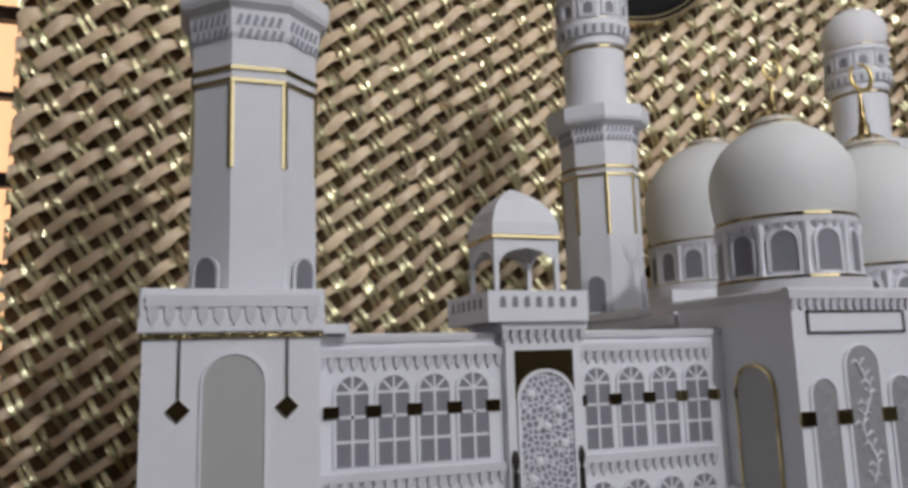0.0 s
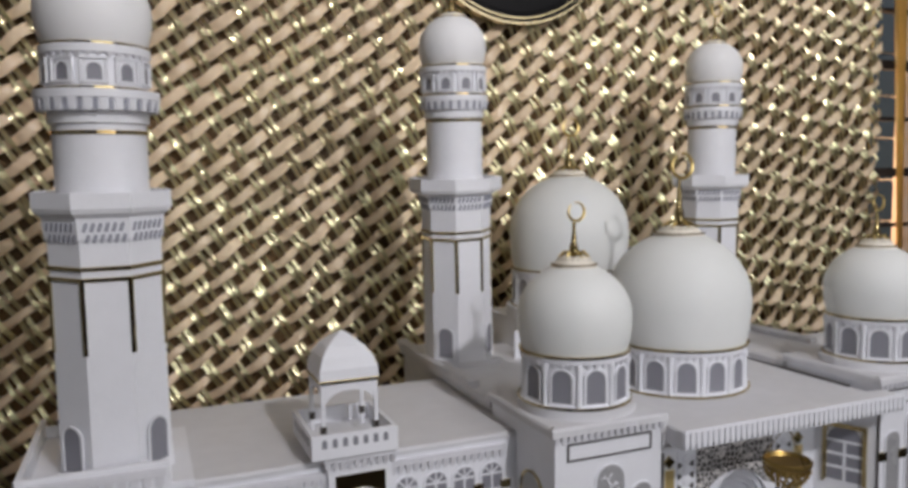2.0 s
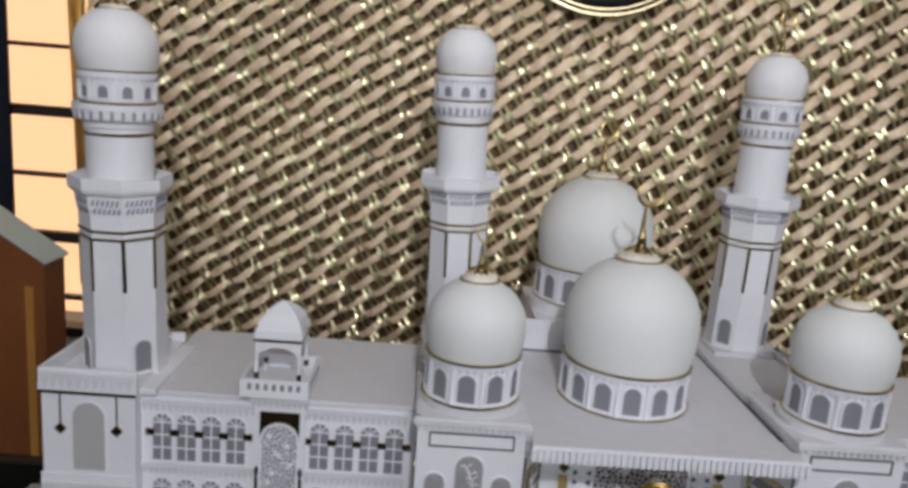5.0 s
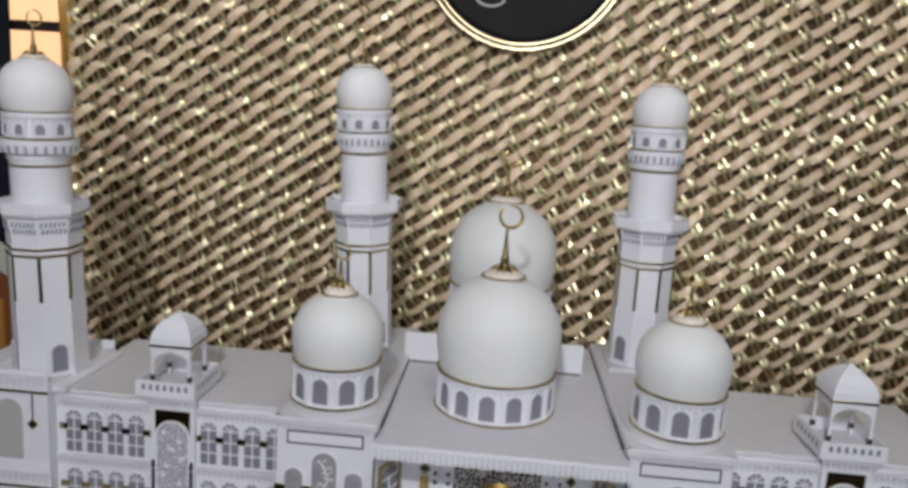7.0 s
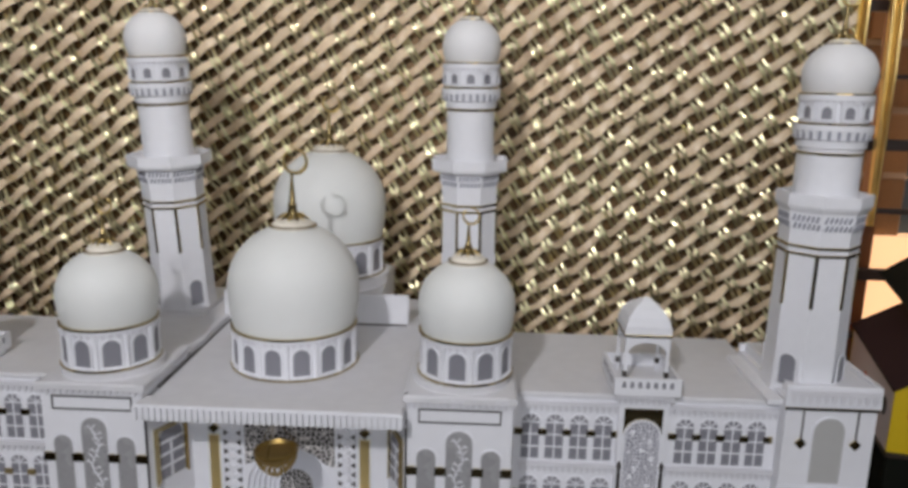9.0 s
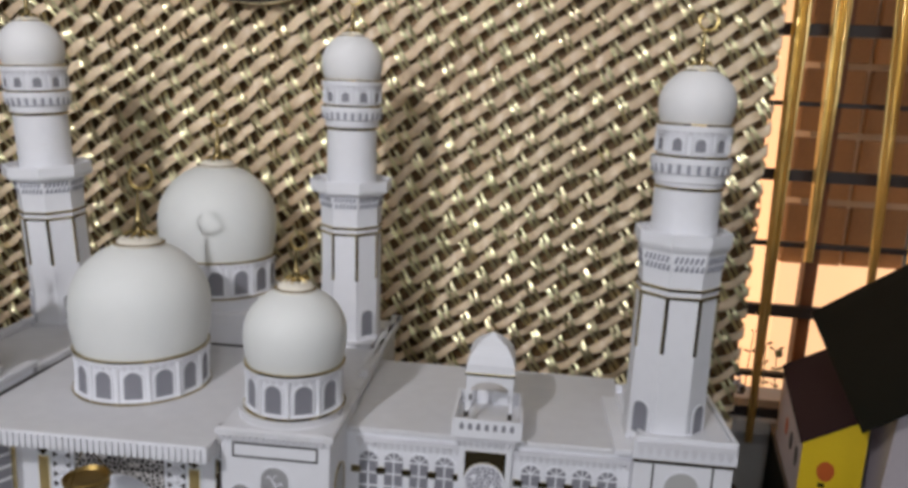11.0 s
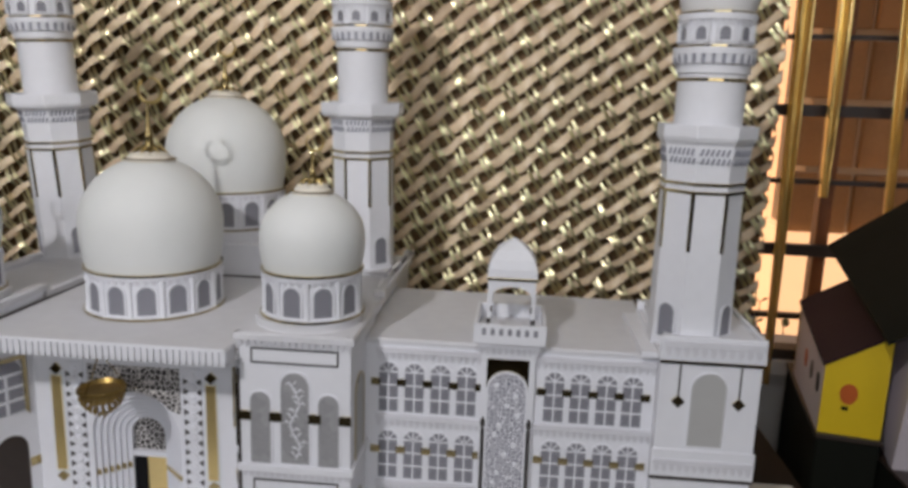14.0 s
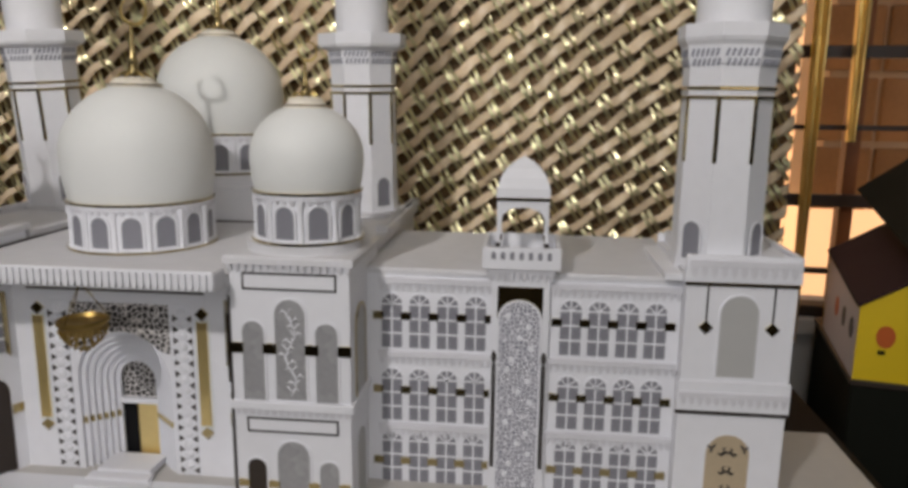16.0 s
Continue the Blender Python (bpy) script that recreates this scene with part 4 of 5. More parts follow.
def end_block(sign):
    """The corner block under an end minaret."""
    cx = C + sign * 0.5115
    x0, x1 = cx - 0.042, cx + 0.042
    s = Shape()
    s.box(x0, x1, 0.047, 0.175, ZB, 0.905)
    body = part("corner_block", s, WHITE, mosque, "white corner block with a tall arched niche")
    s = Shape()
    s.box(x0 - 0.002, x1 + 0.002, 0.0445, 0.178, 0.905, 0.912)
    outer = x1 if sign > 0 else x0
    a, b = sorted((outer - sign * 0.002, outer + sign * 0.002))
    s.box(x0 - 0.002, x1 + 0.002, 0.0445, 0.0485, 0.912, 0.926, c=0.001)
    s.box(a, b, 0.0485, 0.178, 0.912, 0.926, c=0.001)
    s.box(x0 - 0.002, x1 + 0.002, 0.174, 0.178, 0.912, 0.92)
    if sign > 0:
        s.box(x0 + 0.004, x1 - 0.003, 0.0487, 0.1738, 0.9122, 0.9225)
    part("parapet", s, WHITE, body)
    part("frieze", corbels(x0 + 0.001, x1 - 0.001, 0.0445, 0.908, 0.9225, 0.0078, 0.0018), LACE, body)
    inner = cx - sign * 0.042
    s = Shape()
    a, b = sorted((inner - sign * 0.016, inner))
    s.box(a, b, 0.052, 0.17, 0.9036, 0.9085)
    part("ledge_plate", s, WHITE, body)
    s = Shape()
    s.box(x0 - 0.001, x1 + 0.001, 0.0452, 0.047, 0.9018, 0.9042)
    part("gold_line", s, GOLD, body)
    s = Shape()
    s.prism(arch(0.029, 0.0665, 14), facing(cx, 0.047, 0.8275), 0.0005, 0)
    part("niche", s, NICHE, body, "plain grey arched niche")
    s = Shape()
    o1 = arch(0.029, 0.0665, 14)
    s.band(o1, [(x * 1.08, y + (0.0012 if y > 0 else 0)) for x, y in o1], facing(cx, 0.047, 0.8275), 0.0014)
    part("arch_frame", s, WHITE, body)
    # pendants
    for e in (-1, 1):
        px = cx + e * 0.0253
        s = Shape()
        s.box(px - 0.0006, px + 0.0006, 0.0458, 0.047, 0.873, 0.902)
        part("pendant_line", s, DARK_TAPE, body)
        s = Shape()
        s.prism([(0.0056, 0), (0, 0.0056), (-0.0056, 0), (0, -0.0056)], facing(px, 0.047, 0.868), 0.0016)
        part("pendant", s, GOLD, body, "gold diamond pendant")
    # string course
    s = Shape()
    s.box(x0 - 0.002, x1 + 0.002, 0.0445, 0.047, 0.799, 0.824, c=0.0008)
    part("string_course", s, WHITE, body)
    part("frieze", corbels(x0, x1, 0.0445, 0.803, 0.815, 0.0065, 0.0018), LACE, body)
    s = Shape()
    s.box(x0 - 0.002, x1 + 0.002, 0.0452, 0.047, 0.7955, 0.7985)
    part("dark_line", s, DARK_TAPE, body)
    s = Shape()
    s.prism(arch(0.034, 0.779 - ZB - 0.002, 14), facing(cx - sign * 0.0, 0.047, ZB + 0.001), 0.0006)
    part("lower_niche", s, TAN, body, "beige arched lower niche")
    # dark scrolls and leaves drawn on the lower niche
    for dx, dz, size in ((0.0, 0.762, 1.0), (0.0, 0.7455, 0.8), (0.0, 0.729, 1.0)):
        s = Shape()
        for e in (-1, 1):
            s.tube([(cx + dx + e * size * 0.0075 * i / 6, 0.0462, dz + size * 0.0022 * math.sin(i * 1.15) * (1 - i / 9)) for i in range(7)], [0.0007 + 0.0006 * math.sin(0.5 * i) for i in range(7)], 6)
            s.tube([(cx + dx + e * size * 0.002, 0.0462, dz + 0.001), (cx + dx + e * size * 0.0035, 0.0462, dz + 0.004), (cx + dx + e * size * 0.0015, 0.0462, dz + 0.0058)], [0.0004, 0.001, 0.0003], 6)
        part("scroll_mark", s, DARK_TAPE, body)
    for e in (-1, 1):
        s = Shape()
        b = Vector((cx + e * 0.0125, 0.0462, 0.7665))
        for u, w in ((0.004, 0.002), (-0.003, 0.0035), (0.001, -0.004)):
            s.tube([b, b + Vector((e * u * 0.6, 0, w * 0.6)), b + Vector((e * u, 0, w))], [0.0006, 0.0012, 0.0003], 6)
        part("leaf_mark", s, DARK_TAPE, body)
    return body


def drum_and_dome(parent, x, y, r, z0, z1, dome_r, zc, ztop, n, fin, cap):
    """An arcaded drum with gold rings, its dome and finial."""
    s = Shape()
    s.lathe([(r + 0.002, z0), (r + 0.002, z0 + 0.002), (r - 0.0012, z0 + 0.003), (r - 0.0012, z1 - 0.005), (r + 0.0005, z1 - 0.004), (r + 0.0015, z1)], x, y, 64)
    part("drum", s, WHITE, parent)
    h = z1 - z0
    w = 2 * math.pi * r / n
    wm = window_mesh(w * 0.58, h * 0.66, 0, False)
    for i in range(n):
        f = 2 * math.pi * (i + 0.25) / n
        repeat("drum_window", wm, parent, Matrix.Translation((x + (r - 0.0016) * math.cos(f), y + (r - 0.0016) * math.sin(f), 0)) @ facing(0, 0, z0 + h * 0.12, math.degrees(f) + 90))
    for i in range(n):
        f = 2 * math.pi * (i + 0.75) / n
        s = Shape()
        px, py = x + (r - 0.0002) * math.cos(f), y + (r - 0.0002) * math.sin(f)
        s.lathe([(0.0026, z0 + 0.002), (0.0026, z0 + 0.004), (0.0018, z0 + 0.0055), (0.0016, z1 - 0.010), (0.0028, z1 - 0.0065), (0.0028, z1 - 0.004)], px, py, 8)
        part("pilaster", s, WHITE, parent)
    o = part("frieze_ring", ring_corbels(r - 0.001, z1 - 0.0075, z1 - 0.003, 0.0025, n * 4), LACE, parent)
    o.location = (x, y, 0)
    for zr, rr in ((z0 + 0.001, r + 0.002), (z1 + 0.001, r + 0.001)):
        s = Shape()
        s.lathe([(rr, zr - 0.0011), (rr + 0.0011, zr - 0.0008), (rr + 0.0011, zr + 0.0008), (rr, zr + 0.0011)], x, y, 64)
        part("gold_ring", s, BAND, parent)
    s = Shape()
    s.lathe(dome_profile(dome_r, z1 + 0.0005, ztop, zc, r * 0.985), x, y, 64)
    part("dome", s, PEARL, parent, "smooth cream dome")
    s = Shape()
    s.lathe([(cap * 1.42, ztop - 0.0035), (cap * 1.42, ztop - 0.0015), (cap * 1.25, ztop - 0.0005), (cap * 1.2, ztop + 0.0008), (cap * 0.9, ztop + 0.0035)], x, y, 40)
    part("dome_cap", s, CREAM, parent, "cream cap with a gilt edge")
    s = Shape()
    s.lathe([(cap * 1.40, ztop - 0.0018), (cap * 1.46, ztop - 0.0016), (cap * 1.46, ztop - 0.0008), (cap * 1.36, ztop - 0.0006)], x, y, 40)
    part("gold_ring", s, DARK_GOLD, parent)
    finial(parent, x, y, ztop + 0.0035, fin - 0.0025, cap * 0.92)


def dome_tower(sign):
    """The front tower beside the portal, under a small dome."""
    x0, x1 = sided(sign, 0.119, 0.2125)
    cx = (x0 + x1) / 2
    s = Shape()
    s.box(x0, x1, 0.0, 0.104, ZB, 0.920)
    body = part("dome_tower", s, WHITE, mosque, "white front tower with arched windows and framed plaques")
    s = Shape()
    s.slab(x0 - 0.0035, x1 + 0.0035, -0.0035, 0.1065, 0.917, 0.9235, 0.0009)
    s.lathe([(0.046, 0.9235), (0.046, 0.9305)], cx, 0.0465, 48)
    part("roof_slab", s, ROOFING, body)
    part("frieze", corbels(x0 - 0.002, x1 + 0.002, 0.0, 0.9105, 0.921, 0.0058, 0.0032), LACE, body)
    for z0, z1 in ((0.8972, 0.9105), (0.781, 0.7932)):
        s = Shape()
        w, t = 0.0735, 0.0013
        for a in ((cx - w / 2, cx + w / 2, z1 - t, z1), (cx - w / 2, cx + w / 2, z0, z0 + t), (cx - w / 2, cx - w / 2 + t, z0 + t, z1 - t), (cx + w / 2 - t, cx + w / 2, z0 + t, z1 - t)):
            s.box(a[0], a[1], -0.0012, 0.0, a[2], a[3])
        part("plaque_frame", s, DARK_TAPE, body, "thin dark gold frame round a blank plaque")
        s = Shape()
        s.box(cx - w / 2 + t, cx + w / 2 - t, -0.0005, 0.0, z0 + t, z1 - t)
        part("plaque", s, WHITE, body)
    for dx, me, z in ((-0.0295, tower_window, 0.808), (0.0, tower_window_tall, 0.809), (0.0285, tower_window, 0.808), (-0.030, low_window, ZB), (0.0, low_window_tall, ZB), (0.029, low_window, ZB)):
        repeat("window", low_doorway if z == ZB and dx * sign < -0.01 else me, body, facing(cx + dx, 0.0, z))
    # vine cut-out in the tall window
    s = Shape()
    s.tube([(cx + 0.004 * math.sin(k * 0.75), -0.001, 0.813 + 0.0048 * k) for k in range(15)], 0.0006, 5)
    for k in range(12):
        e = (-1) ** k
        b = Vector((cx + 0.004 * math.sin(k * 0.9), -0.001, 0.816 + 0.0057 * k))
        s.tube([b, b + Vector((e * 0.0035, 0, 0.0028)), b + Vector((e * 0.0062, 0, 0.0010))], [0.0004, 0.0011, 0.0003], 5)
        s.tube([b, b + Vector((-e * 0.002, 0, 0.0035)), b + Vector((-e * 0.0042, 0, 0.0042))], [0.0003, 0.0008, 0.0002], 5)
    part("vine_cutout", s, WHITE, body)
    for xb in (-0.0428, -0.0165, 0.0168, 0.0425):
        repeat("gold_block", band_tower, body, facing(cx + xb, 0.0, 0.8505))
    for xb in (-0.041, -0.0165, 0.0165, 0.041):
        repeat("gold_block", band_slim, body, facing(cx + xb, 0.0, 0.7365))
    s = Shape()
    s.box(x0 - 0.003, x1 + 0.003, -0.003, 0.0, 0.8005, 0.807, c=0.0008)
    part("ledge", s, WHITE, body)
    part("frieze", corbels(x0, x1, 0.0, 0.7945, 0.803, 0.0058, 0.0022), LACE, body)
    # side windows, gold-edged, on both flanks
    for side, xs in ((1, x1), (-1, x0)):
        o1 = arch(0.031, 0.079, 14)
        s = Shape()
        s.prism(o1, facing(xs, 0.034, 0.80, 90 * side), 0.0006)
        part("side_window", s, NICHE, body)
        s = Shape()
        s.band(o1, [(x * 1.12, y + (0.0019 if y > 0 else 0)) for x, y in o1], facing(xs, 0.034, 0.80, 90 * side), 0.0012)
        part("gold_arch", s, GOLD, body)
        s = Shape()
        s.prism(arch(0.026, 0.06, 12), facing(xs, 0.034, ZB + 0.001, 90 * side), 0.0006)
        part("side_window", s, NICHE, body)
        s = Shape()
        y0, y1 = 0.0, 0.062
        a, b = sorted((xs, xs + side * 0.003))
        s.box(a, b, y0, y1, 0.8005, 0.807)
        part("ledge", s, WHITE, body)
    dx = 0.1745 if sign > 0 else -0.1615
    drum_and_dome(body, dx, 0.0465, 0.0417, 0.9305, 0.9685, 0.0448, 0.9955, 1.0365, 10, 0.046, 0.0125)
    # low rear block with the raised deck
    s = Shape()
    a, b = sided(sign, 0.122, 0.2085)
    s.box(a, b, 0.104, 0.345, ZB, 0.908)
    s.slab(a - 0.004, b + 0.004, 0.1088, 0.348, 0.908, 0.916, 0.001)
    out = b if sign > 0 else a
    u, v = sorted((out + sign * 0.006, out - sign * 0.006))
    s.slab(u, v, 0.15, 0.352, 0.9162, 0.923, 0.0016)
    s.lathe([(0.05, 0.916), (0.05, 0.921)], -0.174 if sign < 0 else 0.1705, 0.256 if sign < 0 else 0.27, 4, smooth=False, turn=math.pi / 4)
    part("rear_deck", s, ROOFING, body, "pale flat deck under the rear minaret")
    return body


bp_ = Shape()
bp_.box(-0.0052, 0.0052, -0.004, 0.004, 0, 0.0018)
band_tower = bp_.mesh("gold_block", BAND)
bp_ = Shape()
bp_.box(-0.0045, 0.0045, -0.0028, 0.0028, 0, 0.0018)
band_slim = bp_.mesh("gold_block", GOLD)

for sign in (-1, 1):
    wing(sign)
    stair_tower(sign)
    end_block(sign)
    dome_tower(sign)

# ---- the portal between the front towers
s = Shape()
s.box(C - 0.119, C + 0.119, 0.104, 0.345, ZB, 0.893)
core = part("central_hall", s, WHITE, mosque, "white central hall behind the portal")
s = Shape()
s.box(C - 0.1185, C + 0.1185, -0.0015, 0.345, 0.8985, 0.9075, c=0.001)
s.slab(C - 0.1165, C + 0.1165, -0.0225, -0.0025, 0.9, 0.914, 0.0012)
part("roof", s, ROOFING, core, "plain pale flat roof slab")
# dark shadow-gap strips between roof and side decks
for sign in (-1, 1):
    s = Shape()
    a, b = sided(sign, 0.1165, 0.1188)
    s.box(a, b, 0.03, 0.34, 0.9076, 0.909)
    part("dark_joint", s, DARK_TAPE, core)
# fringe of the canopy
dn = Shape()
dn.prism([(-0.0021, 0), (0.0021, 0), (0.0021, -0.0085), (0.0010, -0.0125), (-0.0010, -0.0125), (-0.0021, -0.0085)], Matrix.Identity(4), 0.003)
dentil = dn.mesh("fringe_tooth", WHITE)
for k in range(44):
    repeat("fringe_tooth", dentil, core, facing(C - 0.1155 + 0.00537 * k, -0.0226, 0.9135))
s = Shape()
s.box(C - 0.116, C + 0.116, -0.024, -0.0225, 0.911, 0.915)
part("canopy_lip", s, WHITE, core)
s = Shape()
s.box(C - 0.117, C + 0.117, 0.0, 0.104, 0.8925, 0.8984)
part("soffit", s, WHITE, core)
# dark frame line under the canopy
s = Shape()
for a in ((-0.085, 0.085, 0.8795, 0.8805),):
    s.box(C + a[0], C + a[1], 0.0465, 0.048, a[2], a[3])
part("dark_line", s, DARK_TAPE, core)

# front wall of the portal with its arched opening
R0, SPRING, DROP, STEP = 0.0425, 0.798, 0.0013, 0.0036
n = 24
outer = [(0.0955, 0.0), (0.0955, 0.1805)] + [(0.0955 - 0.191 * i / (n - 2), 0.1805) for i in range(1, n - 2)] + [(-0.0955, 0.1805), (-0.0955, 0.0)]
inner = arch(2 * R0, SPRING + R0 - ZB, len(outer) - 3)
s = Shape()
s.band(inner, outer, facing(C, 0.052, ZB), 0.004)
part("portal_front", s, WHITE, core, "white portal front with an arched opening")
# nested arches that step back to the door
for k in range(6):
    ra, rb = R0 - 0.0042 * k, R0 - 0.0042 * (k + 1)
    s = Shape()
    o1, o2 = arch(2 * rb, SPRING - DROP * (k + 1) + rb - ZB, 20), arch(2 * ra, SPRING - DROP * k + ra - ZB, 20)
    s.band(o1, o2, facing(C, 0.0525 + STEP * (k + 1), ZB), STEP)
    part("stepped_arch", s, WHITE, core)
    s = Shape()
    edge = arch(2 * rb + 0.0006, SPRING - DROP * (k + 1) + rb + 0.0003 - ZB, 20)
    f = facing(C, 0.0525 + STEP * k, ZB)
    s.tube([f @ Vector((x, y, 0.0003)) for x, y in edge], 0.0011, 6)
    part("arch_bead", s, WHITE, core)
yb = 0.0525 + STEP * 6
rb = R0 - 0.0042 * 6
s = Shape()
s.prism(arch(2 * rb + 0.002, SPRING - 6 * DROP + rb - ZB, 16), facing(C, yb + 0.004, ZB), 0.002)
part("tympanum", s, FINE_LATTICE, core, "lattice over the door")
s = Shape()
s.box(C - rb - 0.002, C + rb + 0.002, yb - 0.004, yb + 0.002, 0.7665, 0.7712, c=0.0005)
part("lintel", s, WHITE, core)
for e in (-1, 1):
    s = Shape()
    a, b = (C - rb, C - 0.0045) if e < 0 else (C - 0.0038, C + rb)
    s.box(a, b, yb - 0.0012, yb + 0.002, ZB + 0.003, 0.766, c=0.0006)
    door = part("door_leaf", s, BLACK if e < 0 else BRIGHT_GOLD, core, "polished dark door leaf" if e < 0 else "polished gold door leaf")
s = Shape()
s.box(C - rb, C + rb, yb - 0.006, yb + 0.002, ZB, ZB + 0.003)
part("door_step", s, WHITE, core)
# zigzag gold band round the jambs
for e in (-1, 1):
    pts = [(C + e * (0.0425 - 0.0042 * i), 0.0518 + STEP * i) for i in range(7)]
    for (xa, ya), (xb_, yb_) in zip(pts, pts[1:]):
        a, b = sorted((xa, xb_))
        s = Shape()
        s.box(a, b, ya - 0.0012, ya + 0.0008, 0.7545, 0.7595)
        part("gold_band", s, GOLD, core)
# lattice spandrel over the arch
s = Shape()
n = 18
arc = [((R0 + 0.0015) * math.cos(math.pi * i / n), SPRING + (R0 + 0.0015) * math.sin(math.pi * i / n)) for i in range(n + 1)]
arc = [(x, z) for x, z in arc if z > 0.823]
top_ = [(x, 0.867) for x, z in arc]
top_[0], top_[-1] = (0.044, 0.867), (-0.044, 0.867)
arc = [(0.044, 0.823)] + arc + [(-0.044, 0.823)]
top_ = [(0.044, 0.867)] + top_ + [(-0.044, 0.867)]
s.band([(x, z) for x, z in arc], top_, facing(C, 0.048, 0.0), 0.0006)
part("lattice_spandrel", s, FINE_LATTICE, core, "cut lattice panel over the arch")
# dark framing line round the panel under the canopy
s = Shape()
for x0, x1, z0, z1 in ((-0.086, 0.072, 0.8775, 0.8792), (-0.086, -0.0845, 0.8792, 0.891), (0.0705, 0.072, 0.8792, 0.891)):
    s.box(C + x0 + 0.004, C + x1 + 0.004, 0.0468, 0.048, z0, z1)
part("dark_line", s, DARK_TAPE, core)
# pearl strips with dark triangles
tri_ = Shape()
tri_.prism([(-0.0024, -0.003), (0.0024, 0.0), (-0.0024, 0.003)], Matrix.Identity(4), 0.0005)
tri_mesh = tri_.mesh("dark_inlay", DARK_TAPE)
pe = Shape()
pe.lathe([(0.0042, 0), (0.0042, 0.0006), (0.0030, 0.0018), (0.0010, 0.0023)], n=10)
pearl_mesh = pe.mesh("pearl", WHITE)
for e in (-1, 1):
    s = Shape()
    a, b = sorted((C + e * 0.0475, C + e * 0.0645))
    s.box(a, b, 0.0468, 0.048, ZB + 0.001, 0.868)
    strip = part("pearl_strip", s, WHITE, core, "white strip of bosses with dark triangular inlays")
    for k in range(15):
        z = 0.861 - 0.0099 * k
        repeat("pearl", pearl_mesh, core, facing(C + e * 0.056, 0.0468, z))
        for q in (-1, 1):
            repeat("dark_inlay", tri_mesh, core, facing(C + e * 0.056 + q * 0.0059, 0.0468, z - 0.005) @ Matrix.Rotation(0 if q < 0 else math.pi, 4, "Z"))
    # gold rod with diamonds
    x = C + e * 0.0735
    s = Shape()
    s.box(x - 0.0046, x + 0.0046, 0.0455, 0.048, 0.7605, 0.8535)
    rod = part("gold_pilaster", s, BRIGHT_GOLD, core, "flat gold pilaster strip")
    s = Shape()
    s.box(x - 0.0062, x + 0.0062, 0.0466, 0.048, 0.757, 0.8565)
    part("pilaster_edge", s, PEARL, core)
    for z in (0.8605, 0.7535):
        s = Shape()
        s.prism([(0.0056, 0), (0, 0.0056), (-0.0056, 0), (0, -0.0056)], facing(x, 0.048, z), 0.0022)
        part("gold_diamond", s, GOLD, core)
    # slanting bay beside the portal, with its window and lower doorway
    xa, ya, xb_, yb_ = C + e * 0.0955, 0.0485, C + e * 0.1185, 0.0
    s = Shape()
    ang = math.degrees(math.atan2(yb_ - ya, xb_ - xa))
    ln = math.hypot(xb_ - xa, yb_ - ya)
    s.add([(xa, ya, ZB), (xb_, yb_, ZB), (xb_, 0.104, ZB), (xa, 0.104, ZB), (xa, ya, 0.8925), (xb_, yb_, 0.8925), (xb_, 0.104, 0.8925), (xa, 0.104, 0.8925)], [(0, 1, 5, 4), (1, 2, 6, 5), (2, 3, 7, 6), (3, 0, 4, 7), (4, 5, 6, 7), (3, 2, 1, 0)])
    part("slanting_bay", s, WHITE, core)
    f = facing((xa + xb_) / 2, (ya + yb_) / 2, 0.822, ang if e > 0 else ang + 180)
    repeat("window", window_mesh(0.03, 0.052, 4, False), core, f)
    s = Shape()
    s.band([(0.015, 0), (0.015, 0.05), (-0.015, 0.05), (-0.015, 0)], [(0.0185, -0.0035), (0.0185, 0.0535), (-0.0185, 0.0535), (-0.0185, -0.0035)], f, 0.003)
    part("bay_frame", s, BAND, core)
    f = facing((xa + xb_) / 2, (ya + yb_) / 2, ZB + 0.001, ang if e > 0 else ang + 180)
    s = Shape()
    s.prism(arch(0.03, 0.088, 12), f, 0.0008)
    part("bay_doorway", s, DARK_WOOD, core)
    for bx in (-0.021, 0.021):
        s = Shape()
        s.box(bx - 0.0045, bx + 0.0045, 0.052, 0.060, 0, 0.0012)
        o = part("gold_band", s, GOLD, core)
        o.matrix_basis = f
# dark joints between the portal and the towers
for e in (-1, 1):
    s = Shape()
    a, b = sorted((C + e * 0.1188, C + e * 0.1172))
    s.box(a, b, -0.0012, 0.0, ZB, 0.891)
    part("dark_joint", s, DARK_TAPE, core)
# white forecourt with a rounded front
s = Shape()
s.prism([(0.112, 0.0)] + [(0.112 * math.cos(math.pi * i / 24), -0.03 - 0.085 * math.sin(math.pi * i / 24)) for i in range(25)] + [(-0.112, 0.0)], Matrix.Translation((C, 0.03, ZB)), 0.0022)
part("forecourt", s, WHITE, core, "white forecourt plate with a rounded front")
# entrance steps
for k in range(3):
    s = Shape()
    s.box(C - 0.024 - 0.004 * k, C + 0.024 + 0.004 * k, 0.036 - 0.012 * k, 0.0475 - 0.012 * k if k else 0.068, ZB + 0.0022, ZB + 0.0076 - 0.0018 * k)
    part("entrance_step", s, WHITE, core)

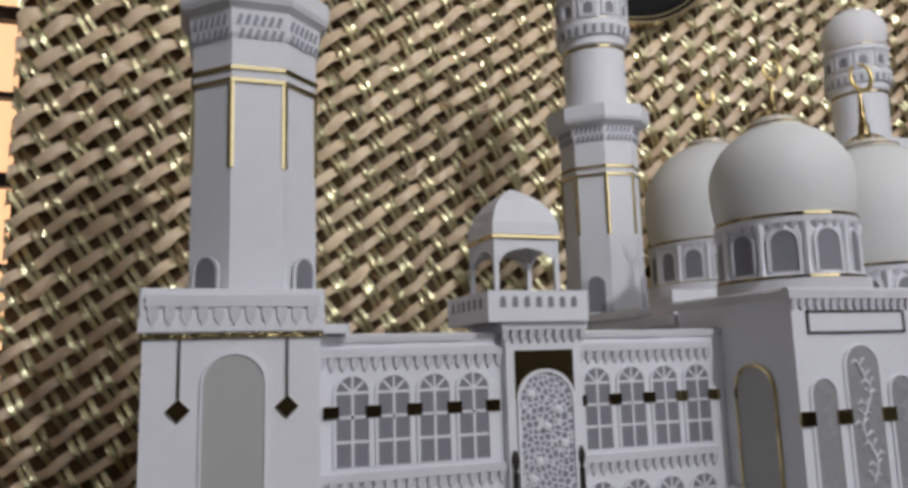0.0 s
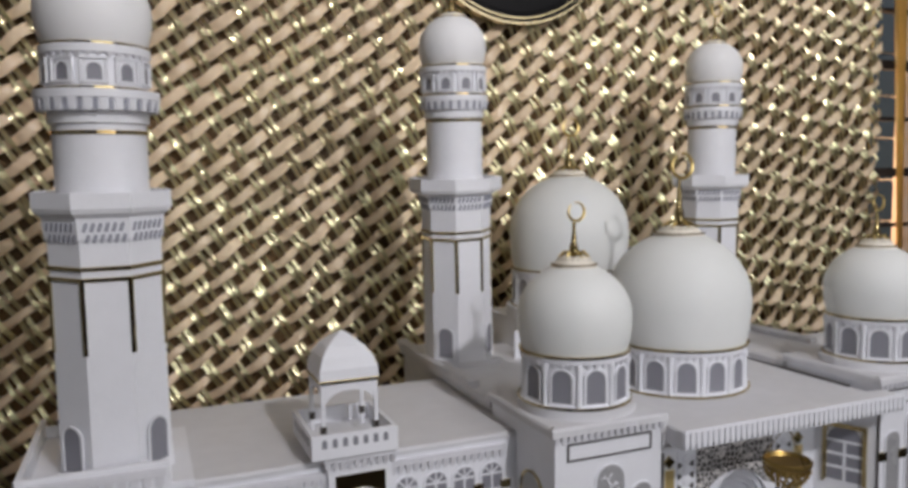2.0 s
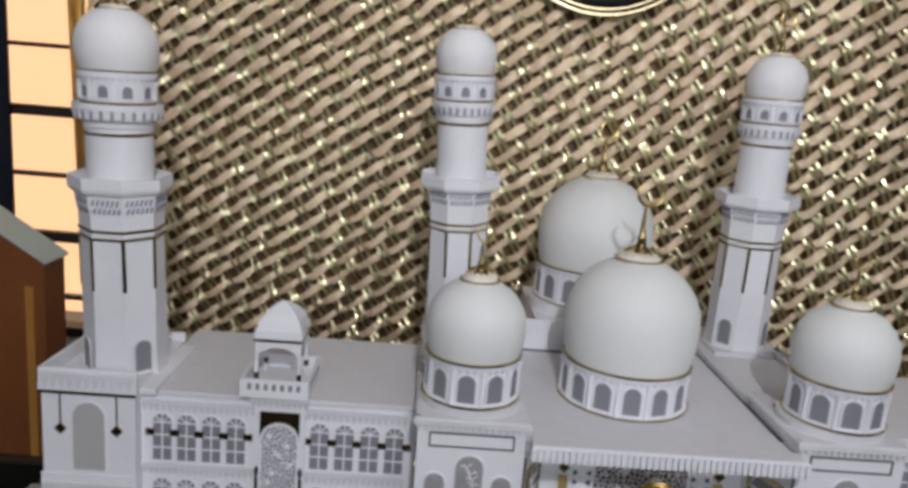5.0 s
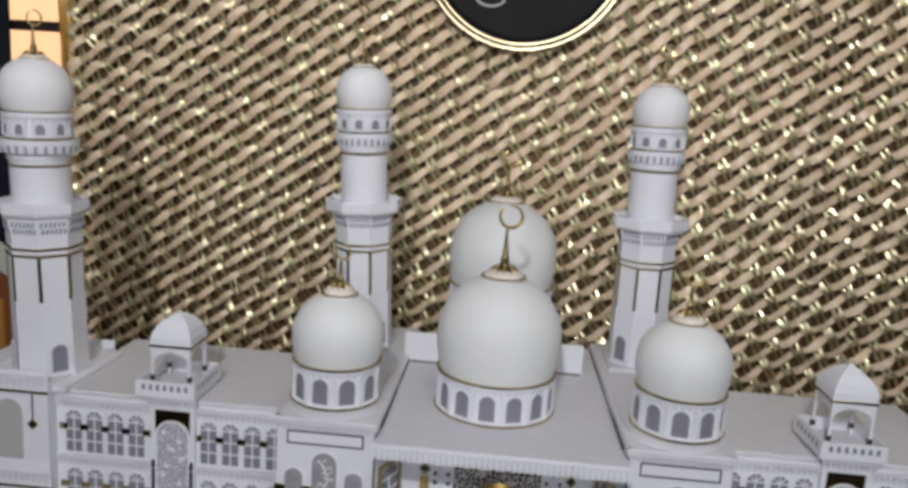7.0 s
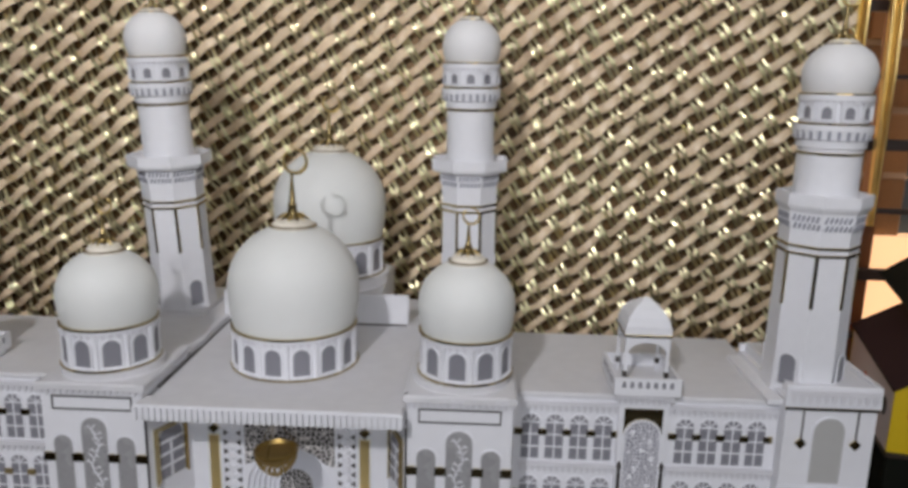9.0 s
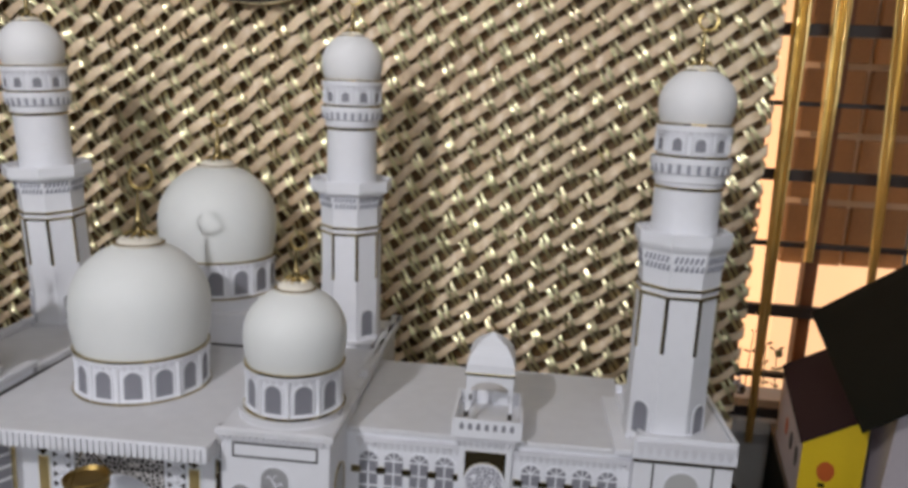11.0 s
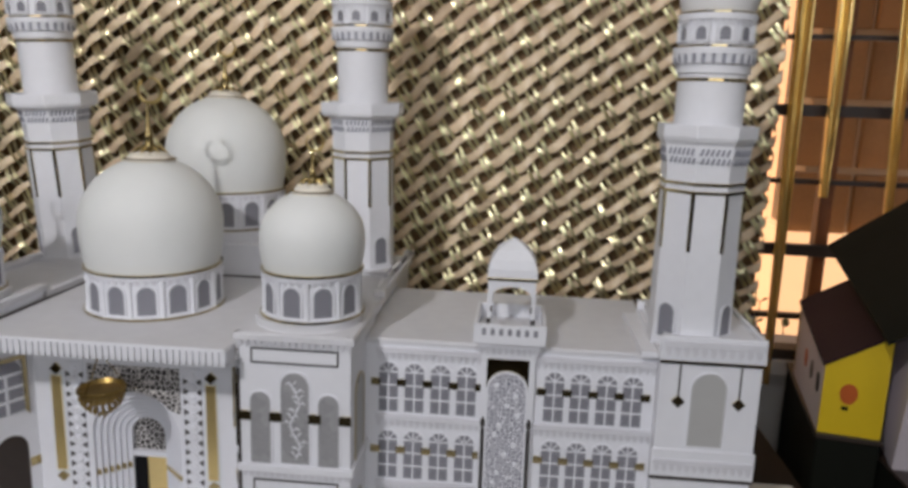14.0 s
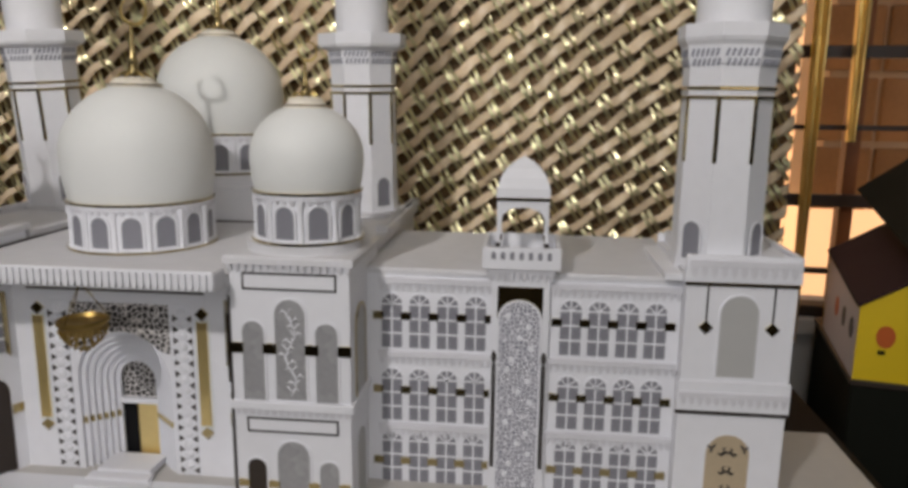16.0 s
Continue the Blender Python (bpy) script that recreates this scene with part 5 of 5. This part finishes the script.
# big dome on the hall and rear block with its dome
drum_and_dome(core, -0.003, 0.1155, 0.0620, 0.9075, 0.9480, 0.0660, 0.989, 1.0515, 14, 0.073, 0.0165)
s = Shape()
s.box(C - 0.084, C + 0.062, 0.2362, 0.39, ZB, 0.9435, c=0.001)
rear = part("rear_hall", s, WHITE, mosque, "white rear hall under the second dome")
s = Shape()
s.box(C - 0.124, C + 0.097, 0.2325, 0.236, 0.9076, 0.945, c=0.0008)
part("parapet", s, WHITE, rear)
s = Shape()
s.lathe([(0.075, 0.9435), (0.075, 0.956)], -0.005, 0.31, 64)
part("plinth", s, WHITE, rear)
s = Shape()
s.box(C - 0.12, C + 0.095, 0.231, 0.2324, 0.9076, 0.9092)
part("dark_joint", s, DARK_TAPE, rear)
drum_and_dome(rear, -0.005, 0.31, 0.0665, 0.956, 0.9985, 0.0702, 1.042, 1.109, 14, 0.065, 0.0165)

# hanging lantern under the canopy
lantern = thing("hanging_lantern", "gold bowl lantern with beads hung on fine chains", "lantern", at=(0.0085, -0.0075, -0.005))
s = Shape()
s.lathe([(0.0175, 0.8705), (0.0193, 0.8722), (0.0193, 0.8745), (0.0178, 0.8755), (0.016, 0.872)], n=28)
part("rim", s, LANTERN_GOLD, lantern)
s = Shape()
s.lathe([(0.004, 0.8605), (0.010, 0.862), (0.0152, 0.8655), (0.0178, 0.8705)], n=28)
part("bowl", s, LANTERN_GOLD, lantern)
bd = Shape()
bd.lathe([(0.0002, -0.0024), (0.0013, -0.0012), (0.0013, 0.0004), (0.0004, 0.0015)], n=6)
bead = bd.mesh("bead", LANTERN_GOLD)
for rr, zz, n in ((0.0172, 0.8672, 20), (0.0158, 0.8635, 18), (0.0135, 0.8598, 16), (0.0105, 0.8568, 12), (0.007, 0.8538, 9), (0.003, 0.8508, 4)):
    for k in range(n):
        a = 2 * math.pi * (k + 0.5 * (n % 3)) / n
        repeat("bead", bead, lantern, pose(rr * math.cos(a), rr * math.sin(a), zz))
for k in range(3):
    a = 2 * math.pi * k / 3 + 0.4
    s = Shape()
    s.tube([(0.02 * math.cos(a), 0.02 * math.sin(a), 0.8745), (0.0, 0.0, 0.905)], 0.0004, 5)
    part("chain", s, GOLD, lantern)

# ---------------------------------------------------------------- things beside the model
def toy_house(name, label, x, y, z, w, d, h, turn, wall, side, roof, rise, over, back=0.0):
    ob = thing(name, label, "toy house", "toy houses")
    ob.matrix_basis = pose(x, y, z, 0, 0, turn)
    q = 0.0025
    for name_, y0, y1, up in (("front_wall", 0, q, 0.0), ("back_wall", d - q, d, back)):
        s = Shape()
        s.prism([(0, 0), (w, 0), (w, h + up + rise * w), (0, h + up)], facing(0, y1, 0), y1 - y0)
        part(name_, s, wall, ob)
    for x0, hh in ((0.0, h), (w - q, h + rise * w - q * rise)):
        s = Shape()
        s.prism([(q, 0), (d - q, 0), (d - q, hh + back * (d - q) / d), (q, hh + back * q / d)], facing(x0, 0, 0, 90), q)
        part("side_wall", s, side, ob)
    s = Shape()
    t = 0.003
    lift = back * (d + over) / d
    p = [(-over, -over, h - rise * over), (w + over, -over, h + rise * (w + over)), (w + over, d + over, h + lift + rise * (w + over)), (-over, d + over, h + lift - rise * over)]
    s.add(p + [(a, b, c + t) for a, b, c in p], [(3, 2, 1, 0), (4, 5, 6, 7), (0, 1, 5, 4), (1, 2, 6, 5), (2, 3, 7, 6), (3, 0, 4, 7)])
    part("roof", s, roof, ob)
    return ob


house = toy_house("toy_house", "yellow card toy house with a dark plum roof", 0.7085, 0.277, 0.747, 0.066, 0.205, 0.083, -12, YELLOW, LILAC, PURPLE, 0.62, 0.003, 0.02)
s = Shape()
s.prism([(0.0095 * math.cos(2 * math.pi * i / 20), 0.0115 * math.sin(2 * math.pi * i / 20) * (1 if math.sin(2 * math.pi * i / 20) > 0 else 1.15)) for i in range(20)], facing(0.0275, -0.0002, 0.051), 0.0008)
part("balloon_print", s, RED, house, "red balloon print")
s = Shape()
s.box(0.0215, 0.0285, -0.001, -0.0002, 0.0305, 0.035)
part("basket_print", s, CHARCOAL, house)
for k, y in enumerate((0.03, 0.075, 0.12)):
    s = Shape()
    s.prism([(0.0085 * math.cos(2 * math.pi * i / 16), 0.012 * math.sin(2 * math.pi * i / 16)) for i in range(16)], facing(-0.0002, y, 0.05, -90), 0.0008)
    part("balloon_print", s, RED if k == 2 else DARK_WOOD, house)
house2 = toy_house("toy_house", "white card toy house with a charcoal roof", 0.786, 0.255, 0.716, 0.13, 0.20, 0.214, -9, LILAC, LILAC, CHARCOAL, 0.8, 0.046)
house2.matrix_basis = house2.matrix_basis @ Matrix.Rotation(radians(9.5), 4, "X")
for a, b in ((0.028, 0.045), (0.036, 0.052)):
    s = Shape()
    s.box(a, a + 0.007, -0.001, -0.0002, b, b + 0.005)
    part("window_print", s, RED, house2)
house3 = toy_house("toy_house", "red-brown card toy house with a pale mint roof", -0.796, 0.30, 0.697, 0.122, 0.05, 0.336, 0, RED_WOOD, RED_WOOD, MINT, -0.65, 0.004)
for x in (0.104, 0.012):
    s = Shape()
    s.box(x - 0.005, x + 0.005, -0.002, -0.0002, 0.0, 0.225)
    part("corner_post", s, OCHRE, house3, "ochre corner post")
stand3 = thing("display_stand", "tall black box stand under the red-brown toy house", "stand")
s = Shape()
s.box(-0.80, -0.668, 0.29, 0.365, 0.0, 0.69, c=0.002)
part("box", s, CHARCOAL, stand3)
s = Shape()
s.box(-0.802, -0.666, 0.288, 0.367, 0.6904, 0.697, c=0.001)
part("rim", s, DARK_WOOD, stand3, "dark brown rim")
stand = thing("display_stand", "tall black box stand under the yellow toy house", "stand")
s = Shape()
stand.matrix_basis = pose(0.7065, 0.272, 0.697, 0, 0, -11.5)
s.box(0.001, 0.068, 0.002, 0.25, -0.697, 0.044, c=0.002)
part("box", s, CHARCOAL, stand)
s = Shape()
s.box(-0.001, 0.07, 0.0, 0.252, 0.0445, 0.05, c=0.001)
part("rim", s, DARK_WOOD, stand, "dark brown rim")
stand2 = thing("display_stand", "low black box stand under the white toy house", "stand")
s = Shape()
s.box(0.785, 0.95, 0.20, 0.46, 0.60, 0.714, c=0.002)
part("box", s, CHARCOAL, stand2)
s = Shape()
s.box(0.784, 0.951, 0.199, 0.461, 0.7144, 0.717, c=0.001)
part("rim", s, DARK_WOOD, stand2, "dark brown rim")
# dark side table that carries the stands beyond the long table
side = thing("side_table", "dark wooden side table beside the long table", "table")
s = Shape()
s.box(0.81, 1.2, -0.1, 0.55, 0.56, 0.60, c=0.003)
part("tabletop", s, DARK_WOOD, side)
for x in (0.84, 1.17):
    for y in (-0.07, 0.52):
        s = Shape()
        s.box(x - 0.02, x + 0.02, y - 0.02, y + 0.02, 0, 0.56)
        part("leg", s, DARK_WOOD, side)
# small white flower ornament on the window sill
flower = thing("flower_ornament", "small white and dark flower ornament on a thin stem", "ornament", at=(0.714, 0.586, 0.734))
s = Shape()
s.tube([(0, 0, 0.0), (0.001, 0.0, 0.02), (-0.002, 0.0, 0.05), (0.003, 0.0, 0.066)], [0.004, 0.003, 0.002, 0.001], 6)
part("stem", s, DARK_WOOD, flower)
for k, (x, y, z, size) in enumerate(((-0.006, 0.002, 0.056, 1.0), (0.007, -0.003, 0.044, 1.2), (-0.004, -0.004, 0.034, 1.1), (0.016, 0.0, 0.036, 0.8), (0.0, 0.0, 0.020, 0.9), (0.010, 0.003, 0.062, 0.7))):
    s = Shape()
    c = Vector((x, y, z))
    for j in range(6):
        a = 2 * math.pi * j / 6 + k
        u = Vector((math.cos(a), 0.35 * math.sin(a + 1), math.sin(a))) * size
        s.tube([c, c + u * 0.005, c + u * 0.0085, c + u * 0.0105], [0.001, 0.0034, 0.0026, 0.0004], 6)
    bloom = part("blossom", s, DARK_WOOD if k in (3, 4) else WHITE, flower)
    s = Shape()
    s.lathe([(0.0006, z - 0.002), (0.0024, z - 0.0008), (0.0024, z + 0.0008), (0.0006, z + 0.002)], x, y - 0.0035, 8)
    part("blossom_eye", s, DARK_WOOD, bloom)
# thin plant that grows in the yard before the garden wall
plant = thing("garden_plant", "thin green plant with small leaves and a round bud", "plant", at=(1.2, 1.9, -0.1))
rnd = random.Random(5)
for tip, bend in ((Vector((0.05, 0.0, 0.515)), 0.03), (Vector((-0.025, 0.02, 0.57)), -0.02), (Vector((0.005, -0.02, 0.54)), 0.015)):
    s = Shape()
    line = [tip * (i / 8) + Vector((bend * math.sin(math.pi * i / 8), 0, 0)) for i in range(9)]
    s.tube(line, [0.004 - 0.0003 * i for i in range(9)], 6)
    stalk = part("stem", s, LEAF, plant)
    for i in range(3, 9):
        for e in (-1, 1):
            s = Shape()
            b = line[i]
            d = Vector((e * rnd.uniform(0.014, 0.026), rnd.uniform(-0.01, 0.01), rnd.uniform(0.006, 0.02)))
            w = Vector((0, 0.006, 0.004))
            m_ = b + d * 0.5 + Vector((0, 0, 0.003))
            s.add([b, m_ + w, b + d, m_ - w, m_ + Vector((0, 0, 0.0015)), m_ - Vector((0, 0, 0.0008))], [(0, 1, 4), (1, 2, 4), (2, 3, 4), (3, 0, 4), (1, 0, 5), (2, 1, 5), (3, 2, 5), (0, 3, 5)])
            part("leaf", s, LEAF, stalk)
s = Shape()
s.lathe([(0.001, 0.493), (0.010, 0.498), (0.0135, 0.508), (0.010, 0.518), (0.001, 0.523)], 0.058, 0.0, 14)
part("bud", s, LEAF, plant, "round green bud")
